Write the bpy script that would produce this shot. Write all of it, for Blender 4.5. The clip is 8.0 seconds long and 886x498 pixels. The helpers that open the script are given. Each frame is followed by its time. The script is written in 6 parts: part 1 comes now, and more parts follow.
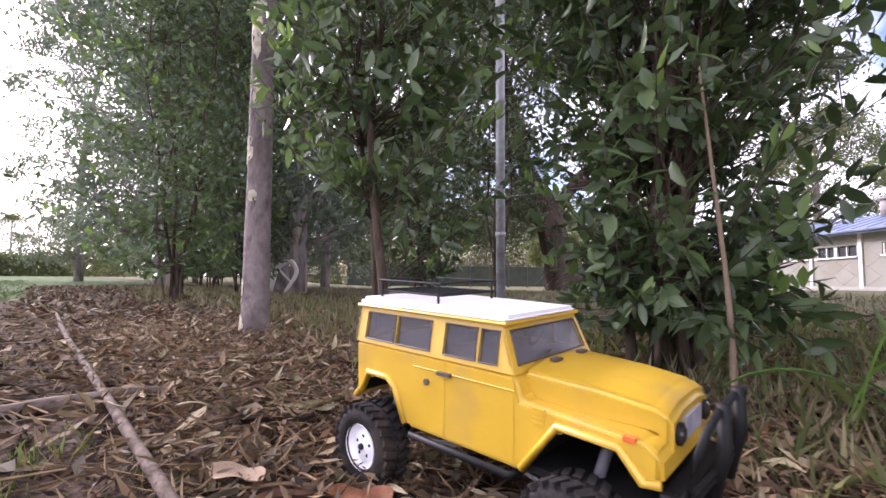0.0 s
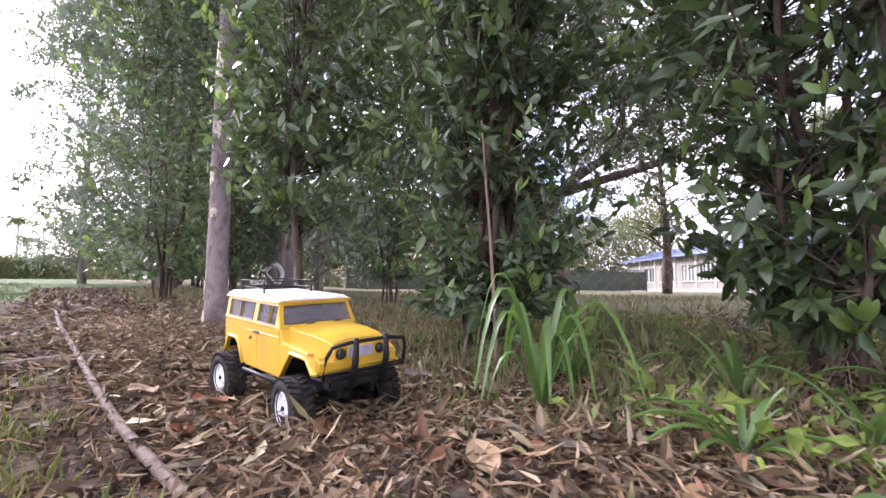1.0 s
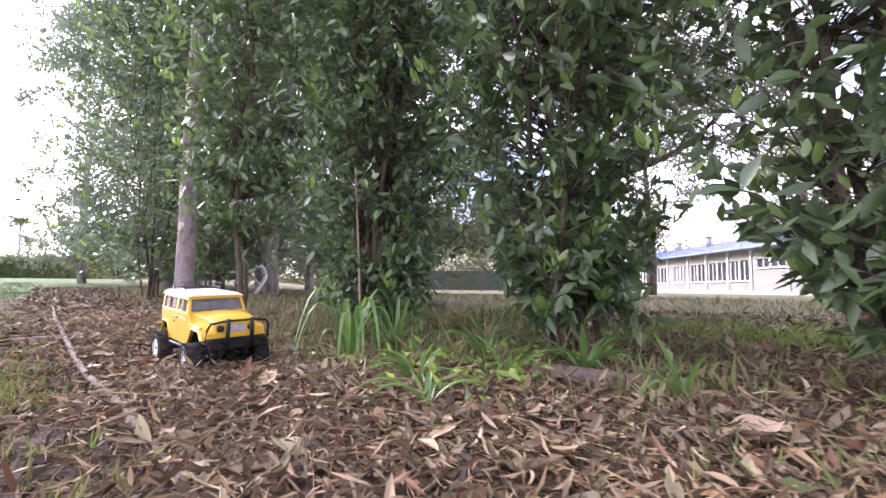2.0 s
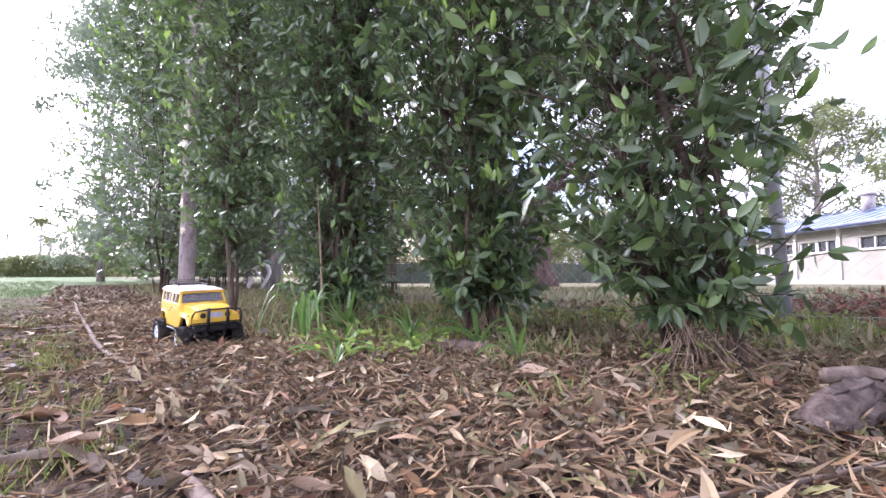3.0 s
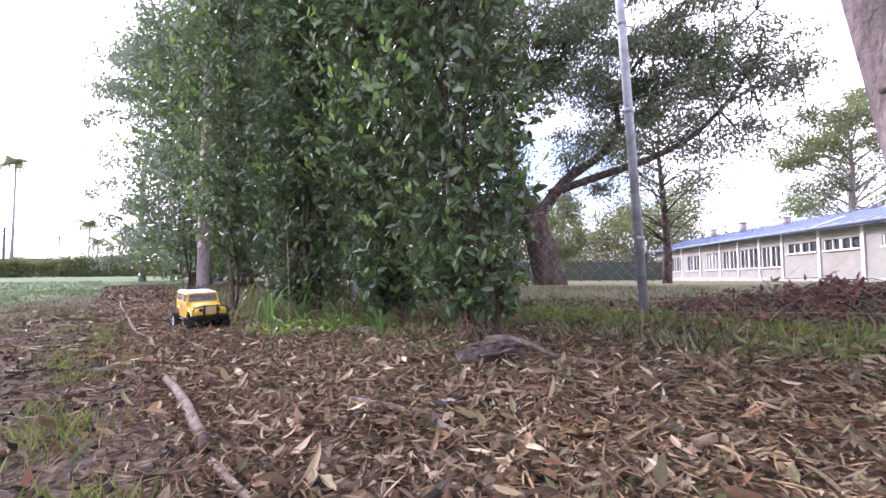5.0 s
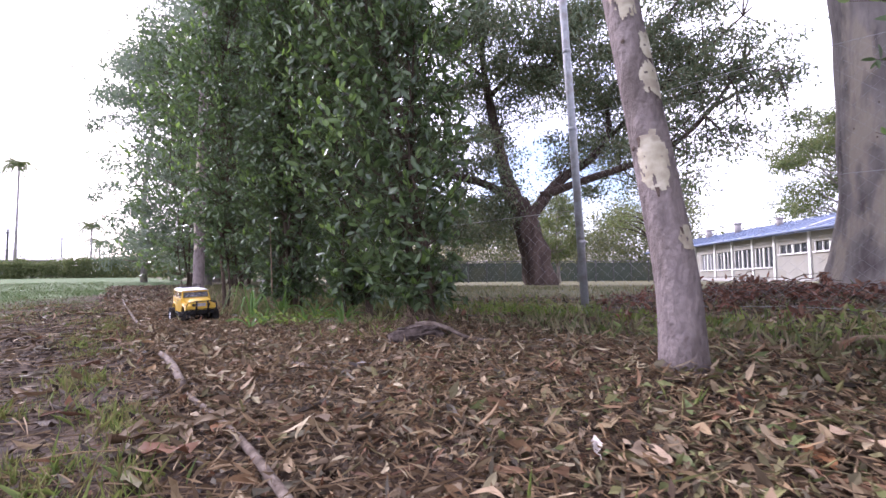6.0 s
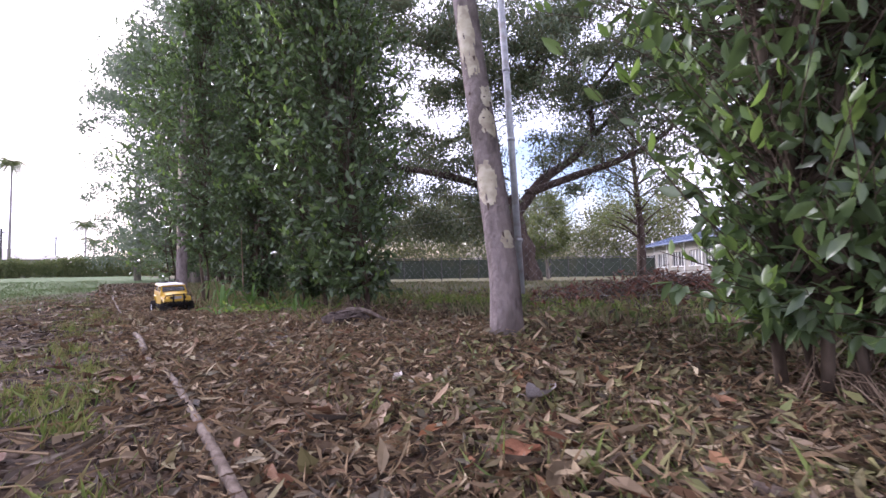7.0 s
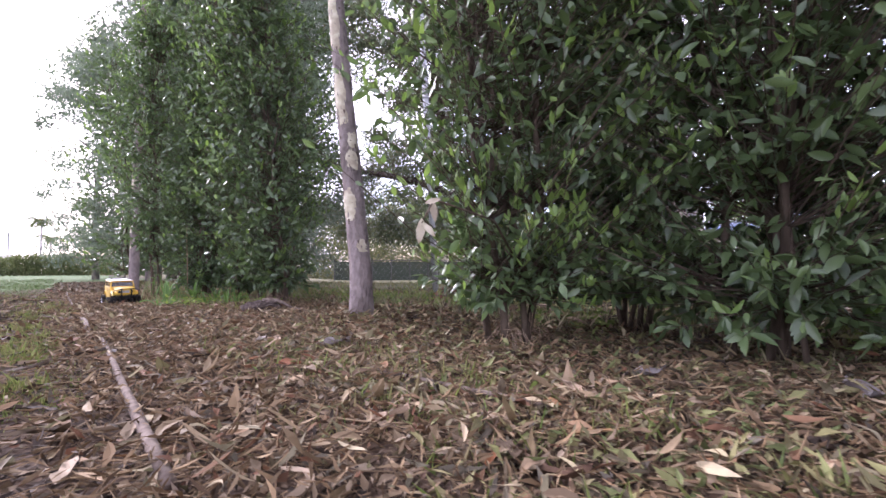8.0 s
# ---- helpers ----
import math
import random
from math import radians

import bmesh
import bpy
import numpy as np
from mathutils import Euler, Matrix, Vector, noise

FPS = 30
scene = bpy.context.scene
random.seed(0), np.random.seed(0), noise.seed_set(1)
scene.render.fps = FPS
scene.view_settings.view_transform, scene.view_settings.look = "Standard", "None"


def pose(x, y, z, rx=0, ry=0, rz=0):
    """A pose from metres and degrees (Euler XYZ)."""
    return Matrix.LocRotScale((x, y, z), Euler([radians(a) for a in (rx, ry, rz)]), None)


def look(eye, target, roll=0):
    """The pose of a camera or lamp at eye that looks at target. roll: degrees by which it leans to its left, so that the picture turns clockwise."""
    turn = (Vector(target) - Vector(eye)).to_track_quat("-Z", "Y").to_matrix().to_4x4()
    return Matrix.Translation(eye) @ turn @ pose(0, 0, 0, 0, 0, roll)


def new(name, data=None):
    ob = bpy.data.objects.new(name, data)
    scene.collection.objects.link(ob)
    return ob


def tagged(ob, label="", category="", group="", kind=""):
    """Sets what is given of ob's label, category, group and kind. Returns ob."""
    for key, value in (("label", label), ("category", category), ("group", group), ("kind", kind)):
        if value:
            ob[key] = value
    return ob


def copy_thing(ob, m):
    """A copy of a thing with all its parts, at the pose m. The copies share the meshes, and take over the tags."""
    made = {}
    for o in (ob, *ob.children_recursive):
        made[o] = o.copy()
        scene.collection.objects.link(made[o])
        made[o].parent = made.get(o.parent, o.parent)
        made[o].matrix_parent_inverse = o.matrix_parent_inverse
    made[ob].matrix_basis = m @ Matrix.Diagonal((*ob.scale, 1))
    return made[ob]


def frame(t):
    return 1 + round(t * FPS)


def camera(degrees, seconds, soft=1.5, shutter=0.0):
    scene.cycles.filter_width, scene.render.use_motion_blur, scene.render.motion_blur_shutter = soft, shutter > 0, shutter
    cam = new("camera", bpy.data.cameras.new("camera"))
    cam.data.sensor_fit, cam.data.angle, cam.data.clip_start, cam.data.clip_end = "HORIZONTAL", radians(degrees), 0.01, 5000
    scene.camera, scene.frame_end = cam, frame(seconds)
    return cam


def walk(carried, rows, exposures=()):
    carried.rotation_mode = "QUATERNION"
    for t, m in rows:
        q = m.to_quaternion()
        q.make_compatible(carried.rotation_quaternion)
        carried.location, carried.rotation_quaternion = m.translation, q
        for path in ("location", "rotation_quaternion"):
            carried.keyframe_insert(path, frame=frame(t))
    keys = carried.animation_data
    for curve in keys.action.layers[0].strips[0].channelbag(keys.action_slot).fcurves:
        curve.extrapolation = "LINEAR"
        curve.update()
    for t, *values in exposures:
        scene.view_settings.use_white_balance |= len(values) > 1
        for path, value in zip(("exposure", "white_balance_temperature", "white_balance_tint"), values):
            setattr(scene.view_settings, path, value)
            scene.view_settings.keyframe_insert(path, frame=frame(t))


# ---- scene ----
cam = camera(90.3, 8.0, soft=1.5, shutter=0.10)


def eye(x, y, z, yaw, tilt, roll):
    return pose(x, y, z, 0, 0, yaw) @ pose(0, 0, 0, 90 + tilt) @ pose(0, 0, 0, 0, 0, roll)


PATH = [
    (0.0, eye(-0.008, 0.023, 0.249, 4.53, 3.50, 0.32)),
    (0.5, eye(0.209, -0.140, 0.250, 4.96, 3.39, 0.29)),
    (1.0, eye(0.409, -0.341, 0.247, 4.94, 3.95, 0.42)),
    (1.5, eye(0.638, -0.542, 0.244, 4.97, 3.75, 0.35)),
    (2.0, eye(0.905, -0.782, 0.261, 5.09, 4.01, 0.60)),
    (2.2, eye(1.010, -0.890, 0.268, 5.26, 4.10, 0.60)),
    (3.3, eye(1.261, -1.127, 0.272, 7.55, 2.71, -0.46)),
    (3.5, eye(1.273, -1.135, 0.283, 8.52, 2.57, -0.45)),
    (4.0, eye(1.403, -1.256, 0.279, 9.67, 2.89, -0.70)),
    (4.5, eye(1.687, -1.522, 0.314, 10.06, 2.83, -0.45)),
    (4.7, eye(1.797, -1.625, 0.322, 10.20, 2.80, -0.40)),
    (5.8, eye(2.162, -2.020, 0.321, 9.98, 3.15, -0.60)),
    (6.0, eye(2.250, -2.085, 0.314, 10.32, 2.98, -0.52)),
    (6.5, eye(2.467, -2.238, 0.304, 10.40, 2.92, -0.45)),
    (7.0, eye(2.683, -2.419, 0.298, 9.90, 2.55, -0.90)),
    (7.5, eye(2.961, -2.677, 0.291, 7.95, 2.74, -0.69)),
    (8.0, eye(3.249, -2.909, 0.276, 6.57, 2.77, -0.40)),
]
walk(cam, PATH, exposures=[(0.0, 1.25, 5990, 32), (0.5, 1.44, 5950, 32), (1.0, 1.64, 5860, 32), (2.2, 1.88, 5760, 32), (3.5, 1.98, 5560, 32), (4.7, 1.64, 5620, 32), (6.0, 1.25, 5670, 32), (7.0, 0.98, 5670, 32), (8.0, 1.46, 5720, 32)])

# ---- light ----
SUN_BEARING, SUN_HEIGHT = radians(-58), radians(31)
world = bpy.data.worlds.new("sky")
scene.world = world
world.use_nodes = True
wn, wl = world.node_tree.nodes, world.node_tree.links
wn.clear()
sky = wn.new("ShaderNodeTexSky")
sky.sky_type, sky.sun_disc = "NISHITA", False
sky.sun_elevation, sky.sun_rotation = SUN_HEIGHT, SUN_BEARING
sky.air_density, sky.dust_density = 1.0, 2.5
blue, cloud = wn.new("ShaderNodeBackground"), wn.new("ShaderNodeBackground")
blue.inputs[1].default_value = 0.14
cloud.inputs[0].default_value, cloud.inputs[1].default_value = (1.0, 0.985, 0.99, 1), 1.55
wtc, wnoise, wramp = wn.new("ShaderNodeTexCoord"), wn.new("ShaderNodeTexNoise"), wn.new("ShaderNodeMapRange")
wnoise.inputs["Scale"].default_value, wnoise.inputs["Detail"].default_value = 2.2, 5
wramp.inputs["From Min"].default_value, wramp.inputs["From Max"].default_value = 0.405, 0.565
wmix, wout = wn.new("ShaderNodeMixShader"), wn.new("ShaderNodeOutputWorld")
wl.new(wtc.outputs["Generated"], wnoise.inputs["Vector"])
wl.new(wnoise.outputs["Fac"], wramp.inputs["Value"])
wl.new(wramp.outputs["Result"], wmix.inputs[0])
wl.new(sky.outputs[0], blue.inputs[0])
wl.new(blue.outputs[0], wmix.inputs[1])
wl.new(cloud.outputs[0], wmix.inputs[2])
wl.new(wmix.outputs[0], wout.inputs[0])

sun = new("sun", bpy.data.lights.new("sun", "SUN"))
sun.data.energy, sun.data.angle, sun.data.color = 2.6, radians(10), (1.0, 0.95, 0.88)
to_sun = Vector((math.sin(SUN_BEARING) * math.cos(SUN_HEIGHT), math.cos(SUN_BEARING) * math.cos(SUN_HEIGHT), math.sin(SUN_HEIGHT)))
sun.matrix_world = look(to_sun * 30, (0, 0, 0))


# ---- materials ----
def material(name, colours, scale=20.0, rough=0.8, bump=0.0, bump_scale=None, metal=0.0, by="noise", through_light=0.0,
             stain=None, stain_scale=3.0, stretch=(1, 1, 1), coat=0.0, soft_edge=(0.3, 0.7), spec=0.5):
    """A surface whose colours run over noise, or vary from piece to piece (by 'island' or 'object')."""
    m = bpy.data.materials.new(name)
    m.use_nodes = True
    n, l = m.node_tree.nodes, m.node_tree.links
    b, out = n["Principled BSDF"], n["Material Output"]
    tc, mp = n.new("ShaderNodeTexCoord"), n.new("ShaderNodeMapping")
    mp.inputs["Scale"].default_value = stretch
    l.new(tc.outputs["Object"], mp.inputs["Vector"])
    noise_node = n.new("ShaderNodeTexNoise")
    noise_node.inputs["Scale"].default_value, noise_node.inputs["Detail"].default_value = scale, 6
    l.new(mp.outputs[0], noise_node.inputs["Vector"])
    ramp = n.new("ShaderNodeValToRGB")
    el = ramp.color_ramp.elements
    lo, hi = soft_edge if by == "noise" else (0.0, 1.0)
    while len(el) < len(colours):
        el.new(0.5)
    for i, c in enumerate(colours):
        el[i].position = lo + (hi - lo) * i / max(1, len(colours) - 1)
        el[i].color = (*c, 1)
    if by == "island":
        g = n.new("ShaderNodeNewGeometry")
        l.new(g.outputs["Random Per Island"], ramp.inputs[0])
    elif by == "object":
        g = n.new("ShaderNodeObjectInfo")
        l.new(g.outputs["Random"], ramp.inputs[0])
    else:
        l.new(noise_node.outputs["Fac"], ramp.inputs[0])
    colour = ramp.outputs[0]
    if by != "noise":
        mix = n.new("ShaderNodeMix")
        mix.data_type, mix.blend_type = "RGBA", "MULTIPLY"
        mix.inputs[0].default_value = 0.55
        l.new(colour, mix.inputs[6])
        l.new(noise_node.outputs["Color"], mix.inputs[7])
        bw = n.new("ShaderNodeMapRange")
        bw.inputs["To Min"].default_value, bw.inputs["To Max"].default_value = 0.45, 1.45
        l.new(noise_node.outputs["Fac"], bw.inputs["Value"])
        l.new(bw.outputs[0], mix.inputs[7])
        colour = mix.outputs[2]
    if stain:
        n2, r2, mix = n.new("ShaderNodeTexNoise"), n.new("ShaderNodeMapRange"), n.new("ShaderNodeMix")
        n2.inputs["Scale"].default_value, n2.inputs["Detail"].default_value = stain_scale, 4
        r2.inputs["From Min"].default_value, r2.inputs["From Max"].default_value = 0.5, 0.62
        l.new(mp.outputs[0], n2.inputs["Vector"])
        l.new(n2.outputs["Fac"], r2.inputs["Value"])
        mix.data_type = "RGBA"
        l.new(r2.outputs[0], mix.inputs[0])
        l.new(colour, mix.inputs[6])
        mix.inputs[7].default_value = (*stain, 1)
        colour = mix.outputs[2]
    l.new(colour, b.inputs["Base Color"])
    b.inputs["Roughness"].default_value, b.inputs["Metallic"].default_value = rough, metal
    b.inputs["Coat Weight"].default_value = coat
    b.inputs["Specular IOR Level"].default_value = spec
    if bump:
        bn, bp = n.new("ShaderNodeTexNoise"), n.new("ShaderNodeBump")
        bn.inputs["Scale"].default_value, bn.inputs["Detail"].default_value = bump_scale or scale * 3, 5
        l.new(mp.outputs[0], bn.inputs["Vector"])
        bp.inputs["Strength"].default_value, bp.inputs["Distance"].default_value = bump, 0.02
        l.new(bn.outputs["Fac"], bp.inputs["Height"])
        l.new(bp.outputs[0], b.inputs["Normal"])
    if through_light:
        tr, mx = n.new("ShaderNodeBsdfTranslucent"), n.new("ShaderNodeMixShader")
        glow = n.new("ShaderNodeMix")
        glow.data_type, glow.blend_type = "RGBA", "MULTIPLY"
        glow.inputs[0].default_value = 1.0
        glow.inputs[7].default_value = (1.65, 1.7, 1.35, 1) if through_light > 0.25 else (1, 1, 1, 1)
        l.new(colour, glow.inputs[6])
        l.new(glow.outputs[2], tr.inputs[0])
        mx.inputs[0].default_value = through_light
        l.new(b.outputs[0], mx.inputs[1])
        l.new(tr.outputs[0], mx.inputs[2])
        l.new(mx.outputs[0], out.inputs[0])
    return m


M_LEAF = material("laurel_leaf", [(0.040, 0.066, 0.026), (0.070, 0.108, 0.040), (0.102, 0.152, 0.056), (0.062, 0.090, 0.045), (0.088, 0.134, 0.044)], 9, 0.36, by="island", through_light=0.26)
M_LEAF_ONE = material("single_laurel_leaf", [(0.040, 0.066, 0.026), (0.070, 0.108, 0.040), (0.102, 0.152, 0.056), (0.062, 0.090, 0.045), (0.088, 0.134, 0.044)], 9, 0.36, by="object", through_light=0.26)
M_YOUNG = material("young_leaf", [(0.11, 0.18, 0.042), (0.16, 0.24, 0.062), (0.10, 0.15, 0.038)], 9, 0.4, by="island", through_light=0.35)
M_GUM_LEAF = material("gum_leaf", [(0.090, 0.120, 0.085), (0.125, 0.155, 0.115), (0.15, 0.18, 0.135), (0.105, 0.135, 0.11)], 3, 0.45, by="island", through_light=0.35)
M_FAR_LEAF = material("far_leaf", [(0.075, 0.10, 0.040), (0.12, 0.15, 0.055), (0.16, 0.165, 0.07), (0.09, 0.12, 0.05)], 1, 0.6, by="island", through_light=0.3, spec=0.25)
M_WOOD_LEAF = material("wood_leaf", [(0.08, 0.095, 0.045), (0.14, 0.155, 0.065), (0.18, 0.17, 0.08), (0.09, 0.10, 0.055)], 1, 0.6, by="island", through_light=0.3, spec=0.25)
M_OAK_LEAF = material("oak_leaf", [(0.065, 0.090, 0.052), (0.10, 0.128, 0.072), (0.14, 0.158, 0.09), (0.12, 0.105, 0.065)], 2, 0.55, by="island", through_light=0.28, spec=0.25)
M_STEM = material("shrub_stem", [(0.03, 0.022, 0.016), (0.075, 0.055, 0.04), (0.13, 0.10, 0.075)], 30, 0.9, 0.4, stretch=(1, 1, 0.3), spec=0.12)
M_OAK_BARK = material("dark_bark", [(0.035, 0.026, 0.022), (0.07, 0.05, 0.041), (0.105, 0.08, 0.067)], 6, 0.95, 0.8, 14, stretch=(1, 1, 0.25), spec=0.12)
M_GUM_BARK = material("gum_bark", [(0.118, 0.096, 0.087), (0.195, 0.160, 0.151), (0.254, 0.211, 0.197), (0.201, 0.165, 0.151)], 26, 0.9, 0.8, 80, stretch=(1, 1, 0.5), soft_edge=(0.3, 0.68), stain=(0.135, 0.11, 0.10), stain_scale=6, spec=0.12)
M_GUM_PATCH = material("fresh_gum_bark", [(0.36, 0.31, 0.22), (0.47, 0.42, 0.31), (0.55, 0.50, 0.39)], 26, 0.75, 0.15, stain=(0.34, 0.29, 0.22), stain_scale=20, spec=0.12)
M_GREY_BARK = material("grey_gum_bark", [(0.10, 0.085, 0.08), (0.17, 0.15, 0.14), (0.22, 0.195, 0.18), (0.27, 0.24, 0.215)], 9, 0.92, 0.8, 30, stretch=(1, 1, 0.3), stain=(0.30, 0.26, 0.21), stain_scale=7, spec=0.12)
M_BLEACHED = material("bleached_wood", [(0.50, 0.47, 0.43), (0.60, 0.57, 0.53), (0.66, 0.63, 0.60)], 26, 0.8, 0.2, spec=0.12)
M_FLAKE = material("bark_flake", [(0.07, 0.05, 0.04), (0.14, 0.105, 0.085)], 40, 0.9, 0.5, spec=0.12)
M_LITTER = material("dry_leaf", [(0.035, 0.024, 0.016), (0.097, 0.064, 0.038), (0.152, 0.109, 0.067), (0.230, 0.174, 0.113), (0.061, 0.039, 0.025), (0.143, 0.067, 0.037), (0.184, 0.133, 0.079), (0.032, 0.022, 0.015), (0.120, 0.087, 0.053), (0.304, 0.236, 0.163), (0.061, 0.041, 0.025), (0.120, 0.107, 0.048), (0.133, 0.116, 0.081), (0.027, 0.019, 0.014), (0.184, 0.160, 0.121)], 30, 0.75, by="island", through_light=0.12, spec=0.12)
M_LITTER_ONE = material("fallen_leaf", [(0.078, 0.042, 0.022), (0.147, 0.086, 0.044), (0.208, 0.131, 0.067), (0.311, 0.227, 0.135), (0.173, 0.065, 0.027), (0.242, 0.155, 0.075)], 30, 0.75, by="object", through_light=0.12, spec=0.12)
M_GREEN_LITTER = material("green_fallen_leaf", [(0.08, 0.105, 0.038), (0.15, 0.155, 0.06), (0.21, 0.195, 0.085), (0.08, 0.065, 0.04), (0.14, 0.125, 0.06)], 30, 0.6, by="island", through_light=0.15, spec=0.12)
M_CURLED = material("curled_gum_leaf", [(0.040, 0.026, 0.016), (0.250, 0.182, 0.105), (0.135, 0.061, 0.033), (0.360, 0.281, 0.178), (0.080, 0.052, 0.031), (0.190, 0.138, 0.073), (0.430, 0.359, 0.236), (0.150, 0.133, 0.055), (0.180, 0.153, 0.105), (0.100, 0.065, 0.039), (0.340, 0.265, 0.159)], 40, 0.7, by="island", through_light=0.12, spec=0.12)
M_DEAD = material("dead_leaf", [(0.15, 0.070, 0.046), (0.23, 0.120, 0.082), (0.10, 0.050, 0.036), (0.20, 0.088, 0.062), (0.25, 0.165, 0.115)], 30, 0.75, by="island", through_light=0.12, spec=0.12)
M_ROT = material("rotten_wood", [(0.04, 0.03, 0.025), (0.085, 0.065, 0.055), (0.14, 0.11, 0.095)], 45, 0.95, 0.9, 60, spec=0.12)
M_WEED = material("weed_leaf", [(0.08, 0.115, 0.032), (0.13, 0.17, 0.045), (0.20, 0.225, 0.075), (0.20, 0.18, 0.085), (0.16, 0.12, 0.07)], 20, 0.55, by="island", through_light=0.3, spec=0.25)
M_CRUMB = material("leaf_crumb", [(0.030, 0.023, 0.018), (0.060, 0.046, 0.036), (0.095, 0.074, 0.058), (0.045, 0.034, 0.027), (0.17, 0.145, 0.12)], 30, 0.85, by="island", spec=0.12)
M_STRAW = material("dry_straw", [(0.156, 0.101, 0.054), (0.225, 0.154, 0.084), (0.061, 0.038, 0.022), (0.268, 0.194, 0.114), (0.104, 0.064, 0.033)], 30, 0.85, by="island", spec=0.12)
M_TWIG = material("dry_twig", [(0.07, 0.052, 0.04), (0.13, 0.10, 0.08), (0.19, 0.155, 0.125)], 40, 0.9, 0.3, stretch=(1, 1, 1), spec=0.12)
M_RUNNER = material("dry_runner", [(0.12, 0.08, 0.055), (0.22, 0.16, 0.11), (0.30, 0.23, 0.16)], 40, 0.9, by="island", spec=0.12)
M_GRASS = material("grass_blade", [(0.085, 0.11, 0.04), (0.13, 0.15, 0.06), (0.19, 0.185, 0.09), (0.27, 0.23, 0.145), (0.20, 0.155, 0.10)], 20, 0.55, by="island", through_light=0.3, spec=0.25)
M_LIME = material("lime_weed", [(0.10, 0.155, 0.030), (0.15, 0.215, 0.042), (0.21, 0.27, 0.062), (0.12, 0.17, 0.038)], 20, 0.5, by="island", through_light=0.35, spec=0.25)
M_LAWN = material("lawn_blade", [(0.052, 0.092, 0.028), (0.075, 0.122, 0.040), (0.105, 0.145, 0.055), (0.14, 0.14, 0.07)], 20, 0.55, by="island", through_light=0.3, spec=0.25)
M_STRAP = material("strap_leaf", [(0.050, 0.105, 0.022), (0.080, 0.150, 0.034), (0.115, 0.185, 0.048)], 12, 0.45, by="island", through_light=0.35)
M_STEEL = material("galvanised_steel", [(0.34, 0.35, 0.36), (0.46, 0.47, 0.48)], 35, 0.55, 0.1, metal=0.3, stain=(0.30, 0.285, 0.27), stain_scale=9)
M_WIRE = material("fence_wire", [(0.30, 0.30, 0.30), (0.40, 0.40, 0.40)], 30, 0.55, metal=0.6)
M_YELLOW = material("yellow_body_paint", [(0.53, 0.325, 0.018), (0.59, 0.37, 0.026)], 14, 0.42, 0.03, 200, coat=0.25, stain=(0.50, 0.315, 0.04), stain_scale=12)
M_WHITE = material("white_plastic", [(0.76, 0.75, 0.74), (0.82, 0.81, 0.80)], 30, 0.4, coat=0.2)
M_RIM = material("white_rim", [(0.76, 0.76, 0.77), (0.83, 0.83, 0.83)], 40, 0.35)
M_BLACK = material("black_plastic", [(0.007, 0.007, 0.008), (0.014, 0.013, 0.012)], 60, 0.6, spec=0.25)
M_TYRE = material("tyre_rubber", [(0.012, 0.011, 0.011), (0.026, 0.023, 0.021)], 50, 0.9, 0.3, 300, stain=(0.04, 0.032, 0.025), stain_scale=25, spec=0.2)
M_GRILLE = material("grey_grille", [(0.30, 0.29, 0.34), (0.40, 0.39, 0.44)], 60, 0.5)
M_LAMP = material("dark_lamp_glass", [(0.03, 0.025, 0.02), (0.06, 0.05, 0.04)], 60, 0.12)
M_ORANGE = material("orange_lens", [(0.65, 0.13, 0.03), (0.72, 0.18, 0.05)], 60, 0.25)
M_TRIM = material("dark_trim", [(0.06, 0.045, 0.035), (0.09, 0.07, 0.06)], 60, 0.6)
M_CABIN = material("cabin_grey", [(0.12, 0.11, 0.12), (0.17, 0.16, 0.17)], 40, 0.7)
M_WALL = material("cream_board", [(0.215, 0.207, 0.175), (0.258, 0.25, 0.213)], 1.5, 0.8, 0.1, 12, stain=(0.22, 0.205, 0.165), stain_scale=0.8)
M_PLINTH = material("concrete_plinth", [(0.28, 0.27, 0.25), (0.36, 0.35, 0.32)], 3, 0.9, 0.2)
M_ROOF = material("blue_roof", [(0.10, 0.135, 0.22), (0.13, 0.165, 0.255)], 2, 0.5, 0.05, stain=(0.16, 0.185, 0.25), stain_scale=1.5)
M_WFRAME = material("white_frame", [(0.54, 0.53, 0.50), (0.62, 0.61, 0.58)], 5, 0.6)
M_PANE = material("dark_pane", [(0.035, 0.04, 0.045), (0.06, 0.065, 0.07)], 3, 0.08)
M_BLIND = material("pane_with_blind", [(0.22, 0.23, 0.23), (0.30, 0.31, 0.31)], 3, 0.15)
M_CHIM = material("vent_grey", [(0.20, 0.18, 0.17), (0.28, 0.25, 0.24)], 5, 0.7, 0.2)
M_SCREEN = material("dark_screen", [(0.030, 0.040, 0.028), (0.05, 0.062, 0.042)], 2, 0.9, stain=(0.055, 0.06, 0.035), stain_scale=0.7)
M_TILE = material("far_roof", [(0.30, 0.27, 0.26), (0.38, 0.34, 0.33)], 2, 0.8)
M_DARKPOST = material("dark_post", [(0.05, 0.05, 0.045), (0.09, 0.085, 0.08)], 8, 0.8)


def glass_material(name, tone, clear):
    m = bpy.data.materials.new(name)
    m.use_nodes = True
    n, l = m.node_tree.nodes, m.node_tree.links
    b, out = n["Principled BSDF"], n["Material Output"]
    b.inputs["Base Color"].default_value = (tone, tone * 0.97, tone, 1)
    b.inputs["Roughness"].default_value = 0.06
    tr, mx = n.new("ShaderNodeBsdfTransparent"), n.new("ShaderNodeMixShader")
    tr.inputs[0].default_value = (0.78, 0.77, 0.78, 1)
    mx.inputs[0].default_value = clear
    l.new(b.outputs[0], mx.inputs[1])
    l.new(tr.outputs[0], mx.inputs[2])
    l.new(mx.outputs[0], out.inputs[0])
    return m


